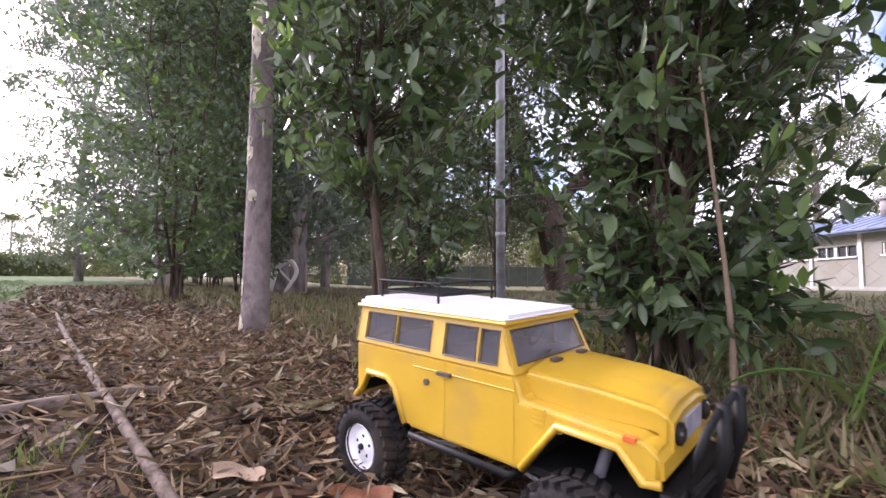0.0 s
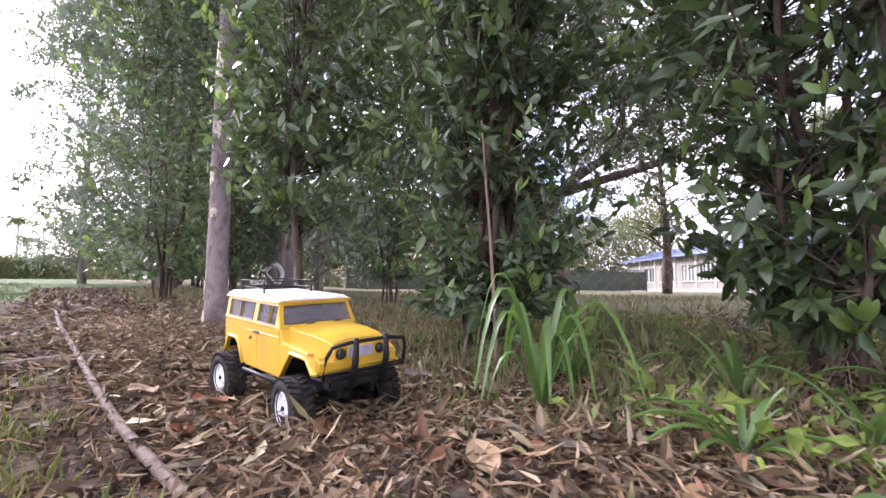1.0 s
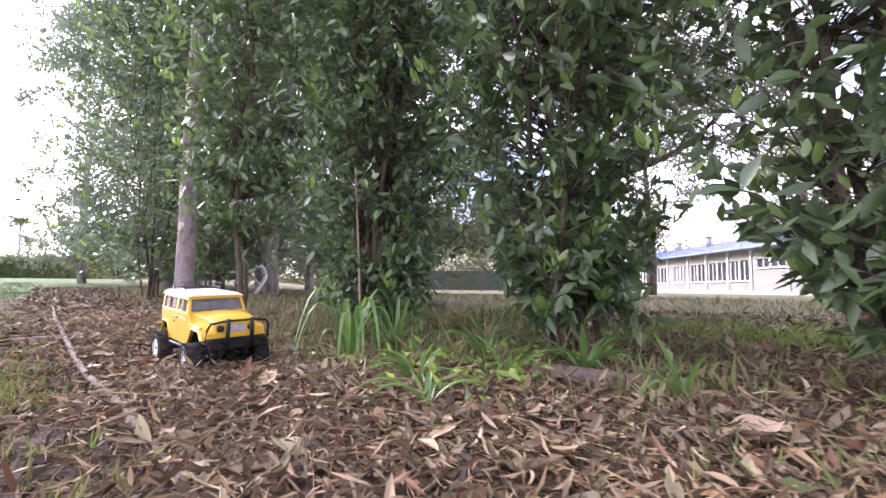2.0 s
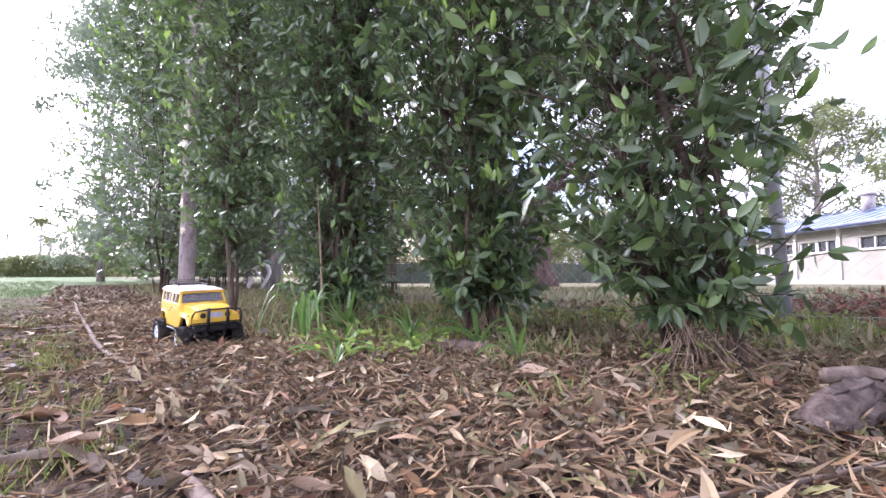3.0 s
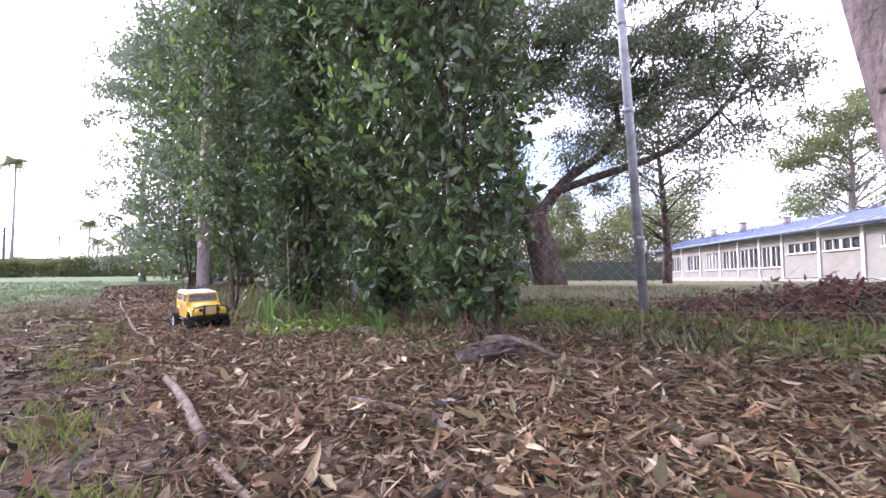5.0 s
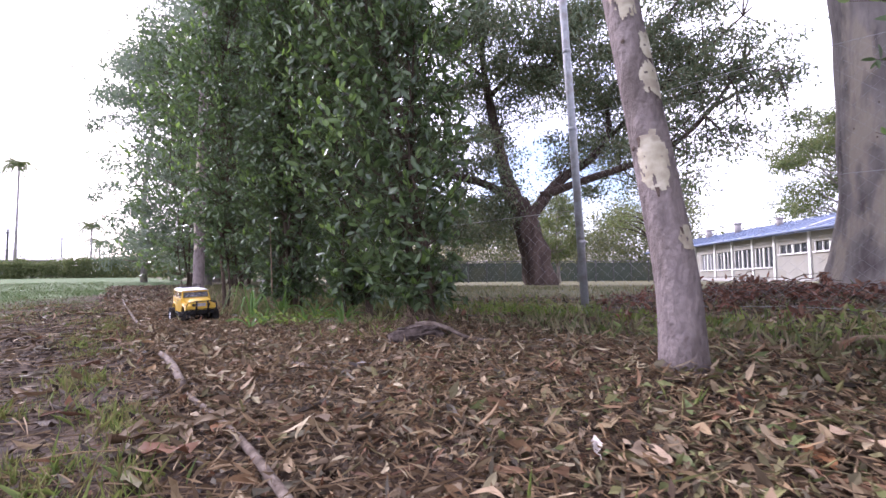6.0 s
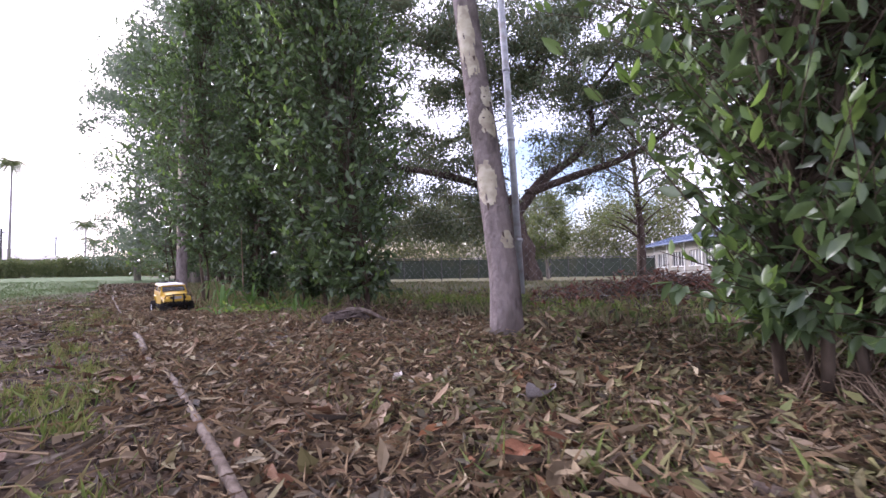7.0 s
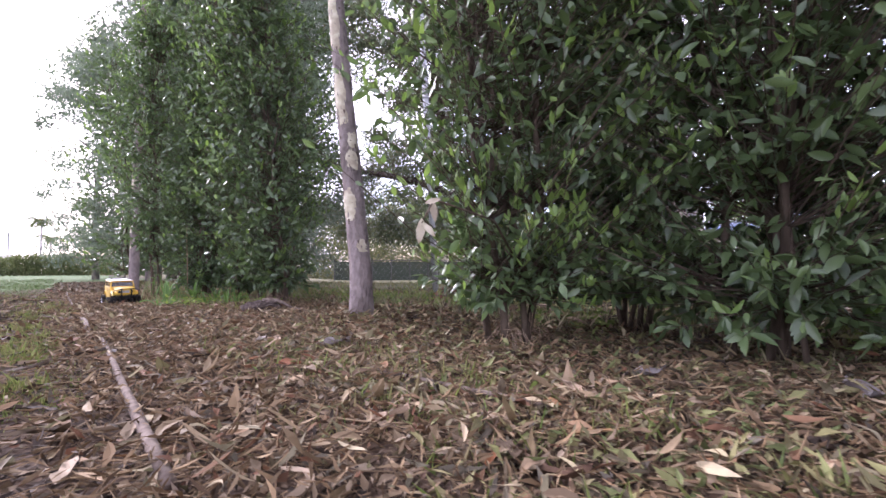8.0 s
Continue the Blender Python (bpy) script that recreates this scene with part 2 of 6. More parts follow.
M_GLASS = glass_material("tinted_glass", 0.14, 0.72)
M_SCREEN_GLASS = glass_material("hazy_windscreen", 0.30, 0.72)


def ground_material():
    """Brown litter and soil along the row of shrubs, lawn on either side."""
    m = bpy.data.materials.new("leafy_soil")
    m.use_nodes = True
    n, l = m.node_tree.nodes, m.node_tree.links
    b = n["Principled BSDF"]
    b.inputs["Roughness"].default_value = 0.95
    b.inputs["Specular IOR Level"].default_value = 0.1
    tc = n.new("ShaderNodeTexCoord")

    def noise_at(scale, detail=6):
        q = n.new("ShaderNodeTexNoise")
        q.inputs["Scale"].default_value, q.inputs["Detail"].default_value = scale, detail
        l.new(tc.outputs["Object"], q.inputs["Vector"])
        return q.outputs["Fac"]

    def ramp_of(value, colours, lo=0.3, hi=0.7):
        q = n.new("ShaderNodeValToRGB")
        while len(q.color_ramp.elements) < len(colours):
            q.color_ramp.elements.new(0.5)
        for i, c in enumerate(colours):
            q.color_ramp.elements[i].position = lo + (hi - lo) * i / (len(colours) - 1)
            q.color_ramp.elements[i].color = (*c, 1)
        l.new(value, q.inputs[0])
        return q.outputs[0]

    def mixed(fac, a, c):
        q = n.new("ShaderNodeMix")
        q.data_type = "RGBA"
        l.new(fac, q.inputs[0])
        l.new(a, q.inputs[6])
        l.new(c, q.inputs[7])
        return q.outputs[2]

    soil = ramp_of(noise_at(28), [(0.016, 0.011, 0.008), (0.045, 0.03, 0.021), (0.09, 0.062, 0.042), (0.028, 0.02, 0.014)])
    lawn = ramp_of(noise_at(6), [(0.045, 0.080, 0.028), (0.065, 0.105, 0.038), (0.088, 0.120, 0.050), (0.105, 0.115, 0.064)])
    field = ramp_of(noise_at(4), [(0.085, 0.09, 0.045), (0.13, 0.125, 0.065), (0.165, 0.15, 0.09), (0.19, 0.17, 0.12)])
    # distance across the row: dot((x, y), (0.68, 0.73))
    dot = n.new("ShaderNodeVectorMath")
    dot.operation = "DOT_PRODUCT"
    dot.inputs[1].default_value = (0.68, 0.73, 0)
    l.new(tc.outputs["Object"], dot.inputs[0])
    wob = n.new("ShaderNodeMath")
    wob.operation = "MULTIPLY_ADD"
    wob.inputs[1].default_value = 1.6
    l.new(noise_at(1.3, 4), wob.inputs[0])
    l.new(dot.outputs["Value"], wob.inputs[2])
    left, right = n.new("ShaderNodeMapRange"), n.new("ShaderNodeMapRange")
    left.inputs["From Min"].default_value, left.inputs["From Max"].default_value = 0.12, -0.42
    right.inputs["From Min"].default_value, right.inputs["From Max"].default_value = 3.3, 5.0
    # past the end of the litter the lawn closes in from the open side
    back, fade, close_in = n.new("ShaderNodeVectorMath"), n.new("ShaderNodeMapRange"), n.new("ShaderNodeMath")
    back.operation, close_in.operation = "DOT_PRODUCT", "SUBTRACT"
    back.inputs[1].default_value = (-0.73, 0.68, 0)
    fade.inputs["From Min"].default_value, fade.inputs["From Max"].default_value, fade.inputs["To Max"].default_value = 3.5, 16.0, 3.6
    l.new(tc.outputs["Object"], back.inputs[0])
    l.new(back.outputs["Value"], fade.inputs["Value"])
    l.new(wob.outputs[0], close_in.inputs[0])
    l.new(fade.outputs[0], close_in.inputs[1])
    l.new(close_in.outputs[0], left.inputs["Value"])
    l.new(wob.outputs[0], right.inputs["Value"])
    l.new(mixed(right.outputs[0], mixed(left.outputs[0], soil, lawn), field), b.inputs["Base Color"])
    bp = n.new("ShaderNodeBump")
    bp.inputs["Strength"].default_value, bp.inputs["Distance"].default_value = 0.7, 0.03
    l.new(noise_at(45), bp.inputs["Height"])
    l.new(bp.outputs[0], b.inputs["Normal"])
    return m


M_GROUND = ground_material()


# ---- builders ----
class Geo:
    """Collects vertices, faces and material slots for one mesh."""

    def __init__(self):
        self.v, self.f, self.m = [], [], []

    def add(self, verts, faces, slot=0):
        k = len(self.v)
        self.v.extend([tuple(p) for p in verts])
        self.f.extend([tuple(i + k for i in face) for face in faces])
        self.m.extend([slot] * len(faces))
        return self

    def box(self, lo, hi, slot=0, turn=None):
        (a, b, c), (d, e, f) = lo, hi
        vs = [Vector(p) for p in ((a, b, c), (d, b, c), (d, e, c), (a, e, c), (a, b, f), (d, b, f), (d, e, f), (a, e, f))]
        if turn:
            vs = [turn @ p for p in vs]
        return self.add(vs, [(0, 3, 2, 1), (4, 5, 6, 7), (0, 1, 5, 4), (1, 2, 6, 5), (2, 3, 7, 6), (3, 0, 4, 7)], slot)

    def tube(self, points, radii, sides=6, slot=0, wobble=0.0, cap=True):
        points = [Vector(p) for p in points]
        rings, ref = [], Vector((0.31, 0.17, 0.93)).normalized()
        for i, p in enumerate(points):
            d = (points[min(i + 1, len(points) - 1)] - points[max(i - 1, 0)]).normalized()
            if abs(d.dot(ref)) > 0.97:
                ref = Vector((1, 0, 0))
            a = d.cross(ref).normalized()
            b = d.cross(a)
            r = radii[i] if hasattr(radii, "__len__") else radii
            ring = []
            for k in range(sides):
                w = 2 * math.pi * k / sides
                q = r * (1 + wobble * noise.noise(Vector((p.x * 3 + 2 * math.cos(w), p.y * 3 + 2 * math.sin(w), p.z * 2))))
                ring.append(p + a * q * math.cos(w) + b * q * math.sin(w))
            rings.append(ring)
        faces = []
        for i in range(len(rings) - 1):
            for k in range(sides):
                n2 = (k + 1) % sides
                faces.append((i * sides + k, i * sides + n2, (i + 1) * sides + n2, (i + 1) * sides + k))
        if cap:
            faces.append(tuple(range(sides))[::-1])
            faces.append(tuple(range((len(rings) - 1) * sides, len(rings) * sides)))
        return self.add([p for ring in rings for p in ring], faces, slot)

    def mesh(self, name, mats, smooth=False):
        me = bpy.data.meshes.new(name)
        me.from_pydata(self.v, [], self.f)
        for q in mats:
            me.materials.append(q)
        if any(self.m):
            me.polygons.foreach_set("material_index", self.m)
        if smooth:
            me.polygons.foreach_set("use_smooth", [True] * len(me.polygons))
        me.update()
        return me


def part(name, geo, mats, parent=None, label="", smooth=False):
    mats = mats if isinstance(mats, (list, tuple)) else [mats]
    ob = new(name, geo.mesh(name, mats, smooth) if isinstance(geo, Geo) else geo)
    if parent:
        ob.parent = parent
    if label:
        ob["label"] = label
    return ob


def thing(name, label, category, at=(0, 0, 0), turn=0.0, group="", kind=""):
    ob = new(name)
    ob.empty_display_size = 0.1
    ob.matrix_basis = pose(*at, 0, 0, turn)
    return tagged(ob, label, category, group, kind)


def shaped(geo, bevel, segments=2):
    """A Geo with its edges rounded, as a mesh."""
    bm = bmesh.new()
    vs = [bm.verts.new(p) for p in geo.v]
    for face, slot in zip(geo.f, geo.m):
        bm.faces.new([vs[i] for i in face]).material_index = slot
    bmesh.ops.remove_doubles(bm, verts=bm.verts, dist=1e-5)
    bmesh.ops.recalc_face_normals(bm, faces=bm.faces)
    if bevel:
        sharp = [e for e in bm.edges if len(e.link_faces) == 2 and e.calc_face_angle() > 0.4]
        bmesh.ops.bevel(bm, geom=sharp, offset=bevel, segments=segments, affect="EDGES", clamp_overlap=True)
    return bm


def part_bm(name, bm, mat, parent, label="", smooth=True):
    me = bpy.data.meshes.new(name)
    bm.to_mesh(me)
    bm.free()
    for q in mat if isinstance(mat, tuple) else (mat,):
        me.materials.append(q)
    if smooth:
        me.polygons.foreach_set("use_smooth", [True] * len(me.polygons))
        me.set_sharp_from_angle(angle=radians(35))
    ob = new(name, me)
    ob.parent = parent
    if label:
        ob["label"] = label
    return ob


rng = np.random.default_rng(7)


def unit(a):
    return a / np.maximum(np.linalg.norm(a, axis=-1, keepdims=True), 1e-9)


FULL = np.array([(0, 0, 0), (0.2, -0.33, 0.10), (0.2, 0, -0.02), (0.2, 0.33, 0.10), (0.5, -0.5, 0.16), (0.5, 0, -0.02), (0.5, 0.5, 0.16),
                 (0.8, -0.30, 0.09), (0.8, 0, 0), (0.8, 0.30, 0.09), (1, 0, 0)])
FULL_F = [(0, 1, 2), (0, 2, 3), (2, 1, 4, 5), (2, 5, 6, 3), (5, 4, 7, 8), (5, 8, 9, 6), (8, 7, 10), (8, 10, 9)]
SLIM = np.array([(0, 0, 0), (0.45, -0.5, 0.1), (1, 0, 0), (0.45, 0.5, 0.1)])
SLIM_F = [(0, 1, 2), (0, 2, 3)]
MID = np.array([(0, 0, 0), (0.42, -0.5, 0.14), (0.45, 0, -0.02), (0.42, 0.5, 0.14), (1, 0, 0.03)])
MID_F = [(0, 1, 2), (0, 2, 3), (2, 1, 4), (2, 4, 3)]


def leaves_geo(geo, at, way, normal, length, width, curl, slot=0, shape=FULL, faces=FULL_F, sway=None, torn=0.0):
    """Adds one leaf for every row: a folded blade from 'at' along 'way'."""
    way, n0 = unit(way), unit(normal)
    side = unit(np.cross(way, n0))
    up = np.cross(side, way)
    u, v, h = shape.T
    verts = (at[:, None] + way[:, None] * (u * length[:, None])[..., None] + side[:, None] * (v * width[:, None])[..., None]
             + up[:, None] * (h * width[:, None] - curl[:, None] * length[:, None] * u**2)[..., None])
    if sway is not None:
        verts = verts + side[:, None] * (sway[:, None] * length[:, None] * u * (1 - u))[..., None]
    if torn:
        verts = verts + rng.normal(size=verts.shape) * (torn * length)[:, None, None]
    k0, k = len(geo.v), len(shape)
    geo.v.extend(map(tuple, verts.reshape(-1, 3).tolist()))
    for i in range(len(at)):
        o = k0 + i * k
        geo.f.extend(tuple(o + j for j in face) for face in faces)
    geo.m.extend([slot] * (len(faces) * len(at)))


def height(x, y):
    """The lie of the land."""
    x, y = np.asarray(x, float), np.asarray(y, float)
    ahead = -0.17 * x + 0.985 * y
    fall = -0.021 * np.clip(ahead - 4, 0, 45) * np.clip((0.8 * x + 0.35 * y + 2) / 6, 0, 1)
    mound = 0.13 * np.exp(-(((x - 4.5) / 1.3) ** 2 + ((y - 1.3) / 1.1) ** 2)) + 0.075 * np.exp(-(((x - 2.75) / 0.45) ** 2 + ((y + 0.75) / 0.5) ** 2)) + 0.03 * np.exp(-(((x - 1.8) / 0.5) ** 2 + ((y - 0.1) / 0.45) ** 2))
    mound = mound - 0.030 * np.exp(-(((x - 0.03) / 0.36) ** 2 + ((y - 0.58) / 0.34) ** 2))
    near = np.exp(-((x - 1.5) ** 2 + (y + 0.3) ** 2) / 60)
    rough = (near - 0.8 * np.exp(-(((x - 0.06) / 0.35) ** 2 + ((y - 0.54) / 0.3) ** 2))) * (0.010 * np.sin(3.1 * x + 1.7 * y) * np.cos(2.3 * y - 1.1 * x) + 0.006 * np.sin(9 * x - 4 * y) * np.sin(7 * y + 3 * x))
    return fall + mound + rough


def ground_at(x, y, lift=0.0):
    return (x, y, float(height(x, y)) + lift)


def row(s, w):
    """A place s metres back along the row and w metres across it."""
    return -0.73 * s + 0.68 * w, 0.68 * s + 0.73 * w


# ---- ground ----
far_out = np.geomspace(0.1, 1500, 46)
gx = np.concatenate([-4 - far_out[::-1], np.arange(-4, 6.01, 0.07), 6 + far_out])
gy = np.concatenate([-5 - far_out[::-1], np.arange(-5, 4.01, 0.07), 4 + far_out])
mx, my = np.meshgrid(gx, gy)
mz = height(mx, my)
me = bpy.data.meshes.new("ground")
nx, ny = len(gx), len(gy)
me.from_pydata(np.stack([mx, my, mz], -1).reshape(-1, 3).tolist(), [],
               [(j * nx + i, j * nx + i + 1, (j + 1) * nx + i + 1, (j + 1) * nx + i) for j in range(ny - 1) for i in range(nx - 1)])
me.materials.append(M_GROUND)
me.polygons.foreach_set("use_smooth", [True] * len(me.polygons))
ground = tagged(new("ground", me), "brown leaf-littered soil between patches of lawn", "ground", kind="structure")


# ---- shrubs ----
one = Geo()
leaves_geo(one, np.zeros((1, 3)), np.array([[1.0, 0, 0]]), np.array([[0, 0, 1.0]]), np.ones(1), np.ones(1), np.full(1, 0.15))
ONE_LEAF = one.mesh("leaf", [M_LEAF_ONE], True)

def shrub(label, at, seed, high, wide, low, twigs, leaf=0.062, stems=5, group="row of laurel shrubs", young=0.16, lean=0.12, category="shrub", singles=0, skirt=1.0, uneven=0.6, far=False, drift=(0.0, 0.0)):
    """A many-stemmed laurel: stems, thin twigs and whorls of folded leaves."""
    r = np.random.default_rng(seed)
    top = thing("laurel_shrub", label, category, at, 0, group)
    wood, crown, single = Geo(), Geo(), []
    lines = []
    for k in range(stems):
        a, foot, tilt = r.uniform(0, 2 * np.pi), r.uniform(0.01, 0.09), r.uniform(0.3, 1) * lean
        z = np.linspace(-0.04, high * r.uniform(0.78, 0.98), 12)
        x = foot * np.cos(a) + tilt * z * np.cos(a + 0.4) + 0.03 * np.sin(z * 5 + k) + drift[0] * z
        y = foot * np.sin(a) + tilt * z * np.sin(a + 0.4) + 0.03 * np.cos(z * 4 + 2 * k) + drift[1] * z
        pts = np.stack([x, y, z], 1)
        lines.append(pts)
        part("stem", Geo().tube(pts.tolist(), np.linspace(r.uniform(0.008, 0.016), 0.003, 12).tolist(), 7, wobble=0.25), M_STEM, top, smooth=True)
    t = r.uniform(0, 1, twigs) ** 0.9
    z = low + (high - low) * t
    ang = r.uniform(0, 2 * np.pi, twigs)
    env = wide * (0.55 + 0.5 * np.sin(np.pi * np.clip(t * 0.82 + 0.12, 0, 1))) * (1 + 0.12 * np.sin(3 * ang + 4 * z + seed) + 0.08 * np.sin(5 * ang - 7 * z))
    env = env * np.array([1 + uneven * noise.noise(Vector((0.9 * math.cos(q), 0.9 * math.sin(q) + seed, 0.95 * zz))) for q, zz in zip(ang, z)])
    rise = np.clip(t / 0.28, 0, 1)
    env = env * (skirt + (1 - skirt) * rise * rise * (3 - 2 * rise))
    rad = env * np.sqrt(r.uniform(0.06, 1, twigs)) * np.where(r.random(twigs) < 0.06, 1.3, 1.0)
    tips = np.stack([rad * np.cos(ang) + drift[0] * z, rad * np.sin(ang) + drift[1] * z, z], 1)
    for i in range(twigs):
        pts = lines[r.integers(stems)]
        zs = max(0.12, tips[i, 2] - 0.25 - 0.35 * rad[i])
        k = int(np.clip(np.searchsorted(pts[:, 2], zs), 1, 11))
        start = pts[k]
        mid = (start + tips[i]) / 2 + np.array([0, 0, -0.05 * rad[i]])
        if rad[i] > 0.1:
            wood.tube([start, mid, tips[i]], [0.0022, 0.0016, 0.0009], 3, cap=False)
        d = unit(tips[i] - mid)
        n = r.integers(8, 14)
        f = np.sort(r.uniform(-0.15, 1.0, n))
        at_ = mid + (tips[i] - mid) * f[:, None]
        out = r.normal(size=(n, 3))
        way = unit(unit(out) * 1.0 + d * 0.6 + np.array([0, 0, -0.5]))
        nor = unit(np.array([0, 0, 0.6]) + 0.7 * r.normal(size=(n, 3)))
        ln = leaf * r.uniform(0.65, 1.25, n)
        slot = np.zeros(n, int)
        if r.random() < young and rad[i] > 0.55 * env[i]:
            leaves_geo(crown, at_[n // 2:], unit(way[n // 2:] * 0.6 + [0, 0, 0.8]), nor[n // 2:] + out[n // 2:], ln[n // 2:] * 0.8, ln[n // 2:] * 0.34, r.uniform(-0.1, 0.2, n - n // 2), 1)
            n = n // 2
        near = [k for k in range(n) if at_[k, 2] < 1.3 and 0.68 * at_[k, 0] + 0.73 * at_[k, 1] < -0.62 * wide][:3] if len(single) < singles else []
        for k in near:
            side = unit(np.cross(way[k], nor[k]))
            up = np.cross(side, way[k])
            m = Matrix([[*(a * q for a, q in zip((way[k][c], side[c], up[c]), (ln[k], ln[k] * 0.40, ln[k] * 0.40))), at_[k][c]] for c in range(3)] + [[0, 0, 0, 1]])
            single.append(m)
        keep = np.array([k for k in range(n) if k not in near], int)
        leaf_shape = (MID, MID_F) if far or rad[i] < 0.82 * env[i] else (FULL, FULL_F)
        leaves_geo(crown, at_[keep], way[keep], nor[keep], ln[keep], ln[keep] * r.uniform(0.34, 0.46), r.uniform(0.0, 0.3, len(keep)), 0, *leaf_shape)
    part("branching", wood, M_STEM, top)["kind"] = "stuff"
    part("crown", crown, [M_LEAF, M_YOUNG], top, "dense glossy dark leaves with light green tips", smooth=True)
    for m in single:
        ob = new("leaf", ONE_LEAF)
        ob.parent = top
        ob.matrix_basis = m
    return top


S_A = shrub("tall dark laurel shrub with bare lower stems", ground_at(0.45, 1.12), 11, 3.0, 0.42, 0.10, 1500, leaf=0.053, uneven=0.5, stems=11, singles=120, lean=0.08)
S_B = shrub("dense laurel shrub growing from leaf litter", ground_at(1.20, 0.67), 12, 3.1, 0.55, 0.12, 1350, skirt=0.62, uneven=0.75, drift=(-0.03, 0.0), young=0.26, leaf=0.058, singles=200)
S_C = shrub("bushy laurel shrub with large leaves above dry roots", ground_at(1.74, 0.05), 13, 2.9, 0.46, 0.12, 1050, skirt=0.68, uneven=0.55, drift=(-0.14, 0.10), leaf=0.056, young=0.26, singles=260, lean=0.08)
S_D = shrub("broad laurel shrub with bright green shoots", ground_at(3.33, -1.37), 14, 2.9, 0.52, 0.14, 1950, uneven=0.7, young=0.52, leaf=0.047, skirt=0.82, singles=260)
dead_twig = part("withered_twig", Geo().tube([(0.02, -0.05, 0.25), (-0.08, -0.35, 0.40), (-0.20, -0.66, 0.41), (-0.22, -0.69, 0.36)], [0.004, 0.003, 0.0022, 0.0015], 6), M_STEM, S_D, smooth=True)
for dx, dy, dz, way, size in ((-0.205, -0.665, 0.41, (0.25, -0.1, -1), 0.046), (-0.22, -0.69, 0.37, (-0.1, 0.0, -1), 0.052), (-0.215, -0.68, 0.40, (0.9, -0.2, 0.25), 0.032), (-0.22, -0.69, 0.36, (0.6, 0.1, -0.55), 0.038)):
    g = Geo()
    leaves_geo(g, np.array([[dx, dy, dz]]), np.array([way], float), np.array([[0.3, -1.0, 0.2]]), np.array([size]), np.array([size * 0.36]), np.array([0.3]))
    part("withered_leaf", g, M_GUM_PATCH, dead_twig, "pale dry leaf hanging from a twig", smooth=True)
S_E = shrub("dark laurel shrub with hanging lower leaves", ground_at(4.02, -1.55), 15, 2.9, 0.58, 0.10, 1900, uneven=0.75, young=0.16, leaf=0.050, skirt=1.02, singles=260)
S_F = shrub("loose light green shrub under taller trees", ground_at(-0.6, 4.3), 16, 3.0, 0.68, 0.30, 520, far=True, leaf=0.085, young=0.35)
S_G = shrub("tall laurel with high hanging branches", ground_at(0.15, 3.5), 17, 4.6, 1.05, 1.0, 700, far=True, leaf=0.085, lean=0.05)
S_I = shrub("laurel with a high crown beside a gum trunk", ground_at(-0.30, 1.42), 19, 3.3, 0.54, 0.50, 860, leaf=0.060, stems=2, lean=0.03, uneven=0.35)
S_H = shrub("dark laurel shrub behind a gum trunk", ground_at(*row(4.6, 0.9)), 18, 4.2, 0.9, 0.25, 700, far=True, leaf=0.085)
for k, (src, s, w, turn) in enumerate([(S_H, 5.8, 1.9, 70), (S_G, 7.2, 2.4, 130), (S_H, 8.6, 2.3, 200), (S_F, 10.2, 2.8, 40), (S_H, 12.0, 2.9, 300),
                                     (S_H, 14.5, 3.4, 20), (S_F, 17, 3.6, 140)]):
    copy_thing(src, pose(*ground_at(*row(s, w)), 0, 0, turn))
copy_thing(S_D, pose(*ground_at(3.84, -0.82), 0, 0, 140))
copy_thing(S_E, pose(*ground_at(4.65, -1.15), 0, 0, 75))
# two further shrubs, never in view, added to shade the right foreground
copy_thing(S_E, pose(*ground_at(4.80, -2.0), 0, 0, 160))
copy_thing(S_D, pose(*ground_at(5.5, -2.55), 0, 0, 40))


# ---- trees ----
def limb(geo, pts, r0, r1, sides=9, wobble=0.15):
    """A smooth tapered limb through the points."""
    p = np.array(pts, float)
    t = np.linspace(0, len(p) - 1, 4 * (len(p) - 1) + 1)
    q = np.stack([np.interp(t, range(len(p)), p[:, a]) for a in range(3)], 1)
    for _ in range(2):
        q[1:-1] = (q[:-2] + 2 * q[1:-1] + q[2:]) / 4
    geo.tube(q.tolist(), np.linspace(r0, r1, len(q)).tolist(), sides, wobble=wobble)
    return q


def clumps(geo, centres, size, count, leaf, r, slim=0.28, droop=0.7, flat=0.6):
    """Bunches of small hanging leaves around the given centres."""
    for c in centres:
        n = int(count * r.uniform(0.6, 1.3))
        o = r.normal(size=(n, 3)) * np.array([1, 1, flat]) * size * r.uniform(0.6, 1.1) * 0.55
        way = unit(r.normal(size=(n, 3)) + np.array([0, 0, -droop]))
        ln = leaf * r.uniform(0.6, 1.3, n)
        leaves_geo(geo, np.array(c) + o, way, r.normal(size=(n, 3)), ln, ln * slim, r.uniform(-0.2, 0.3, n), 0, SLIM, SLIM_F)


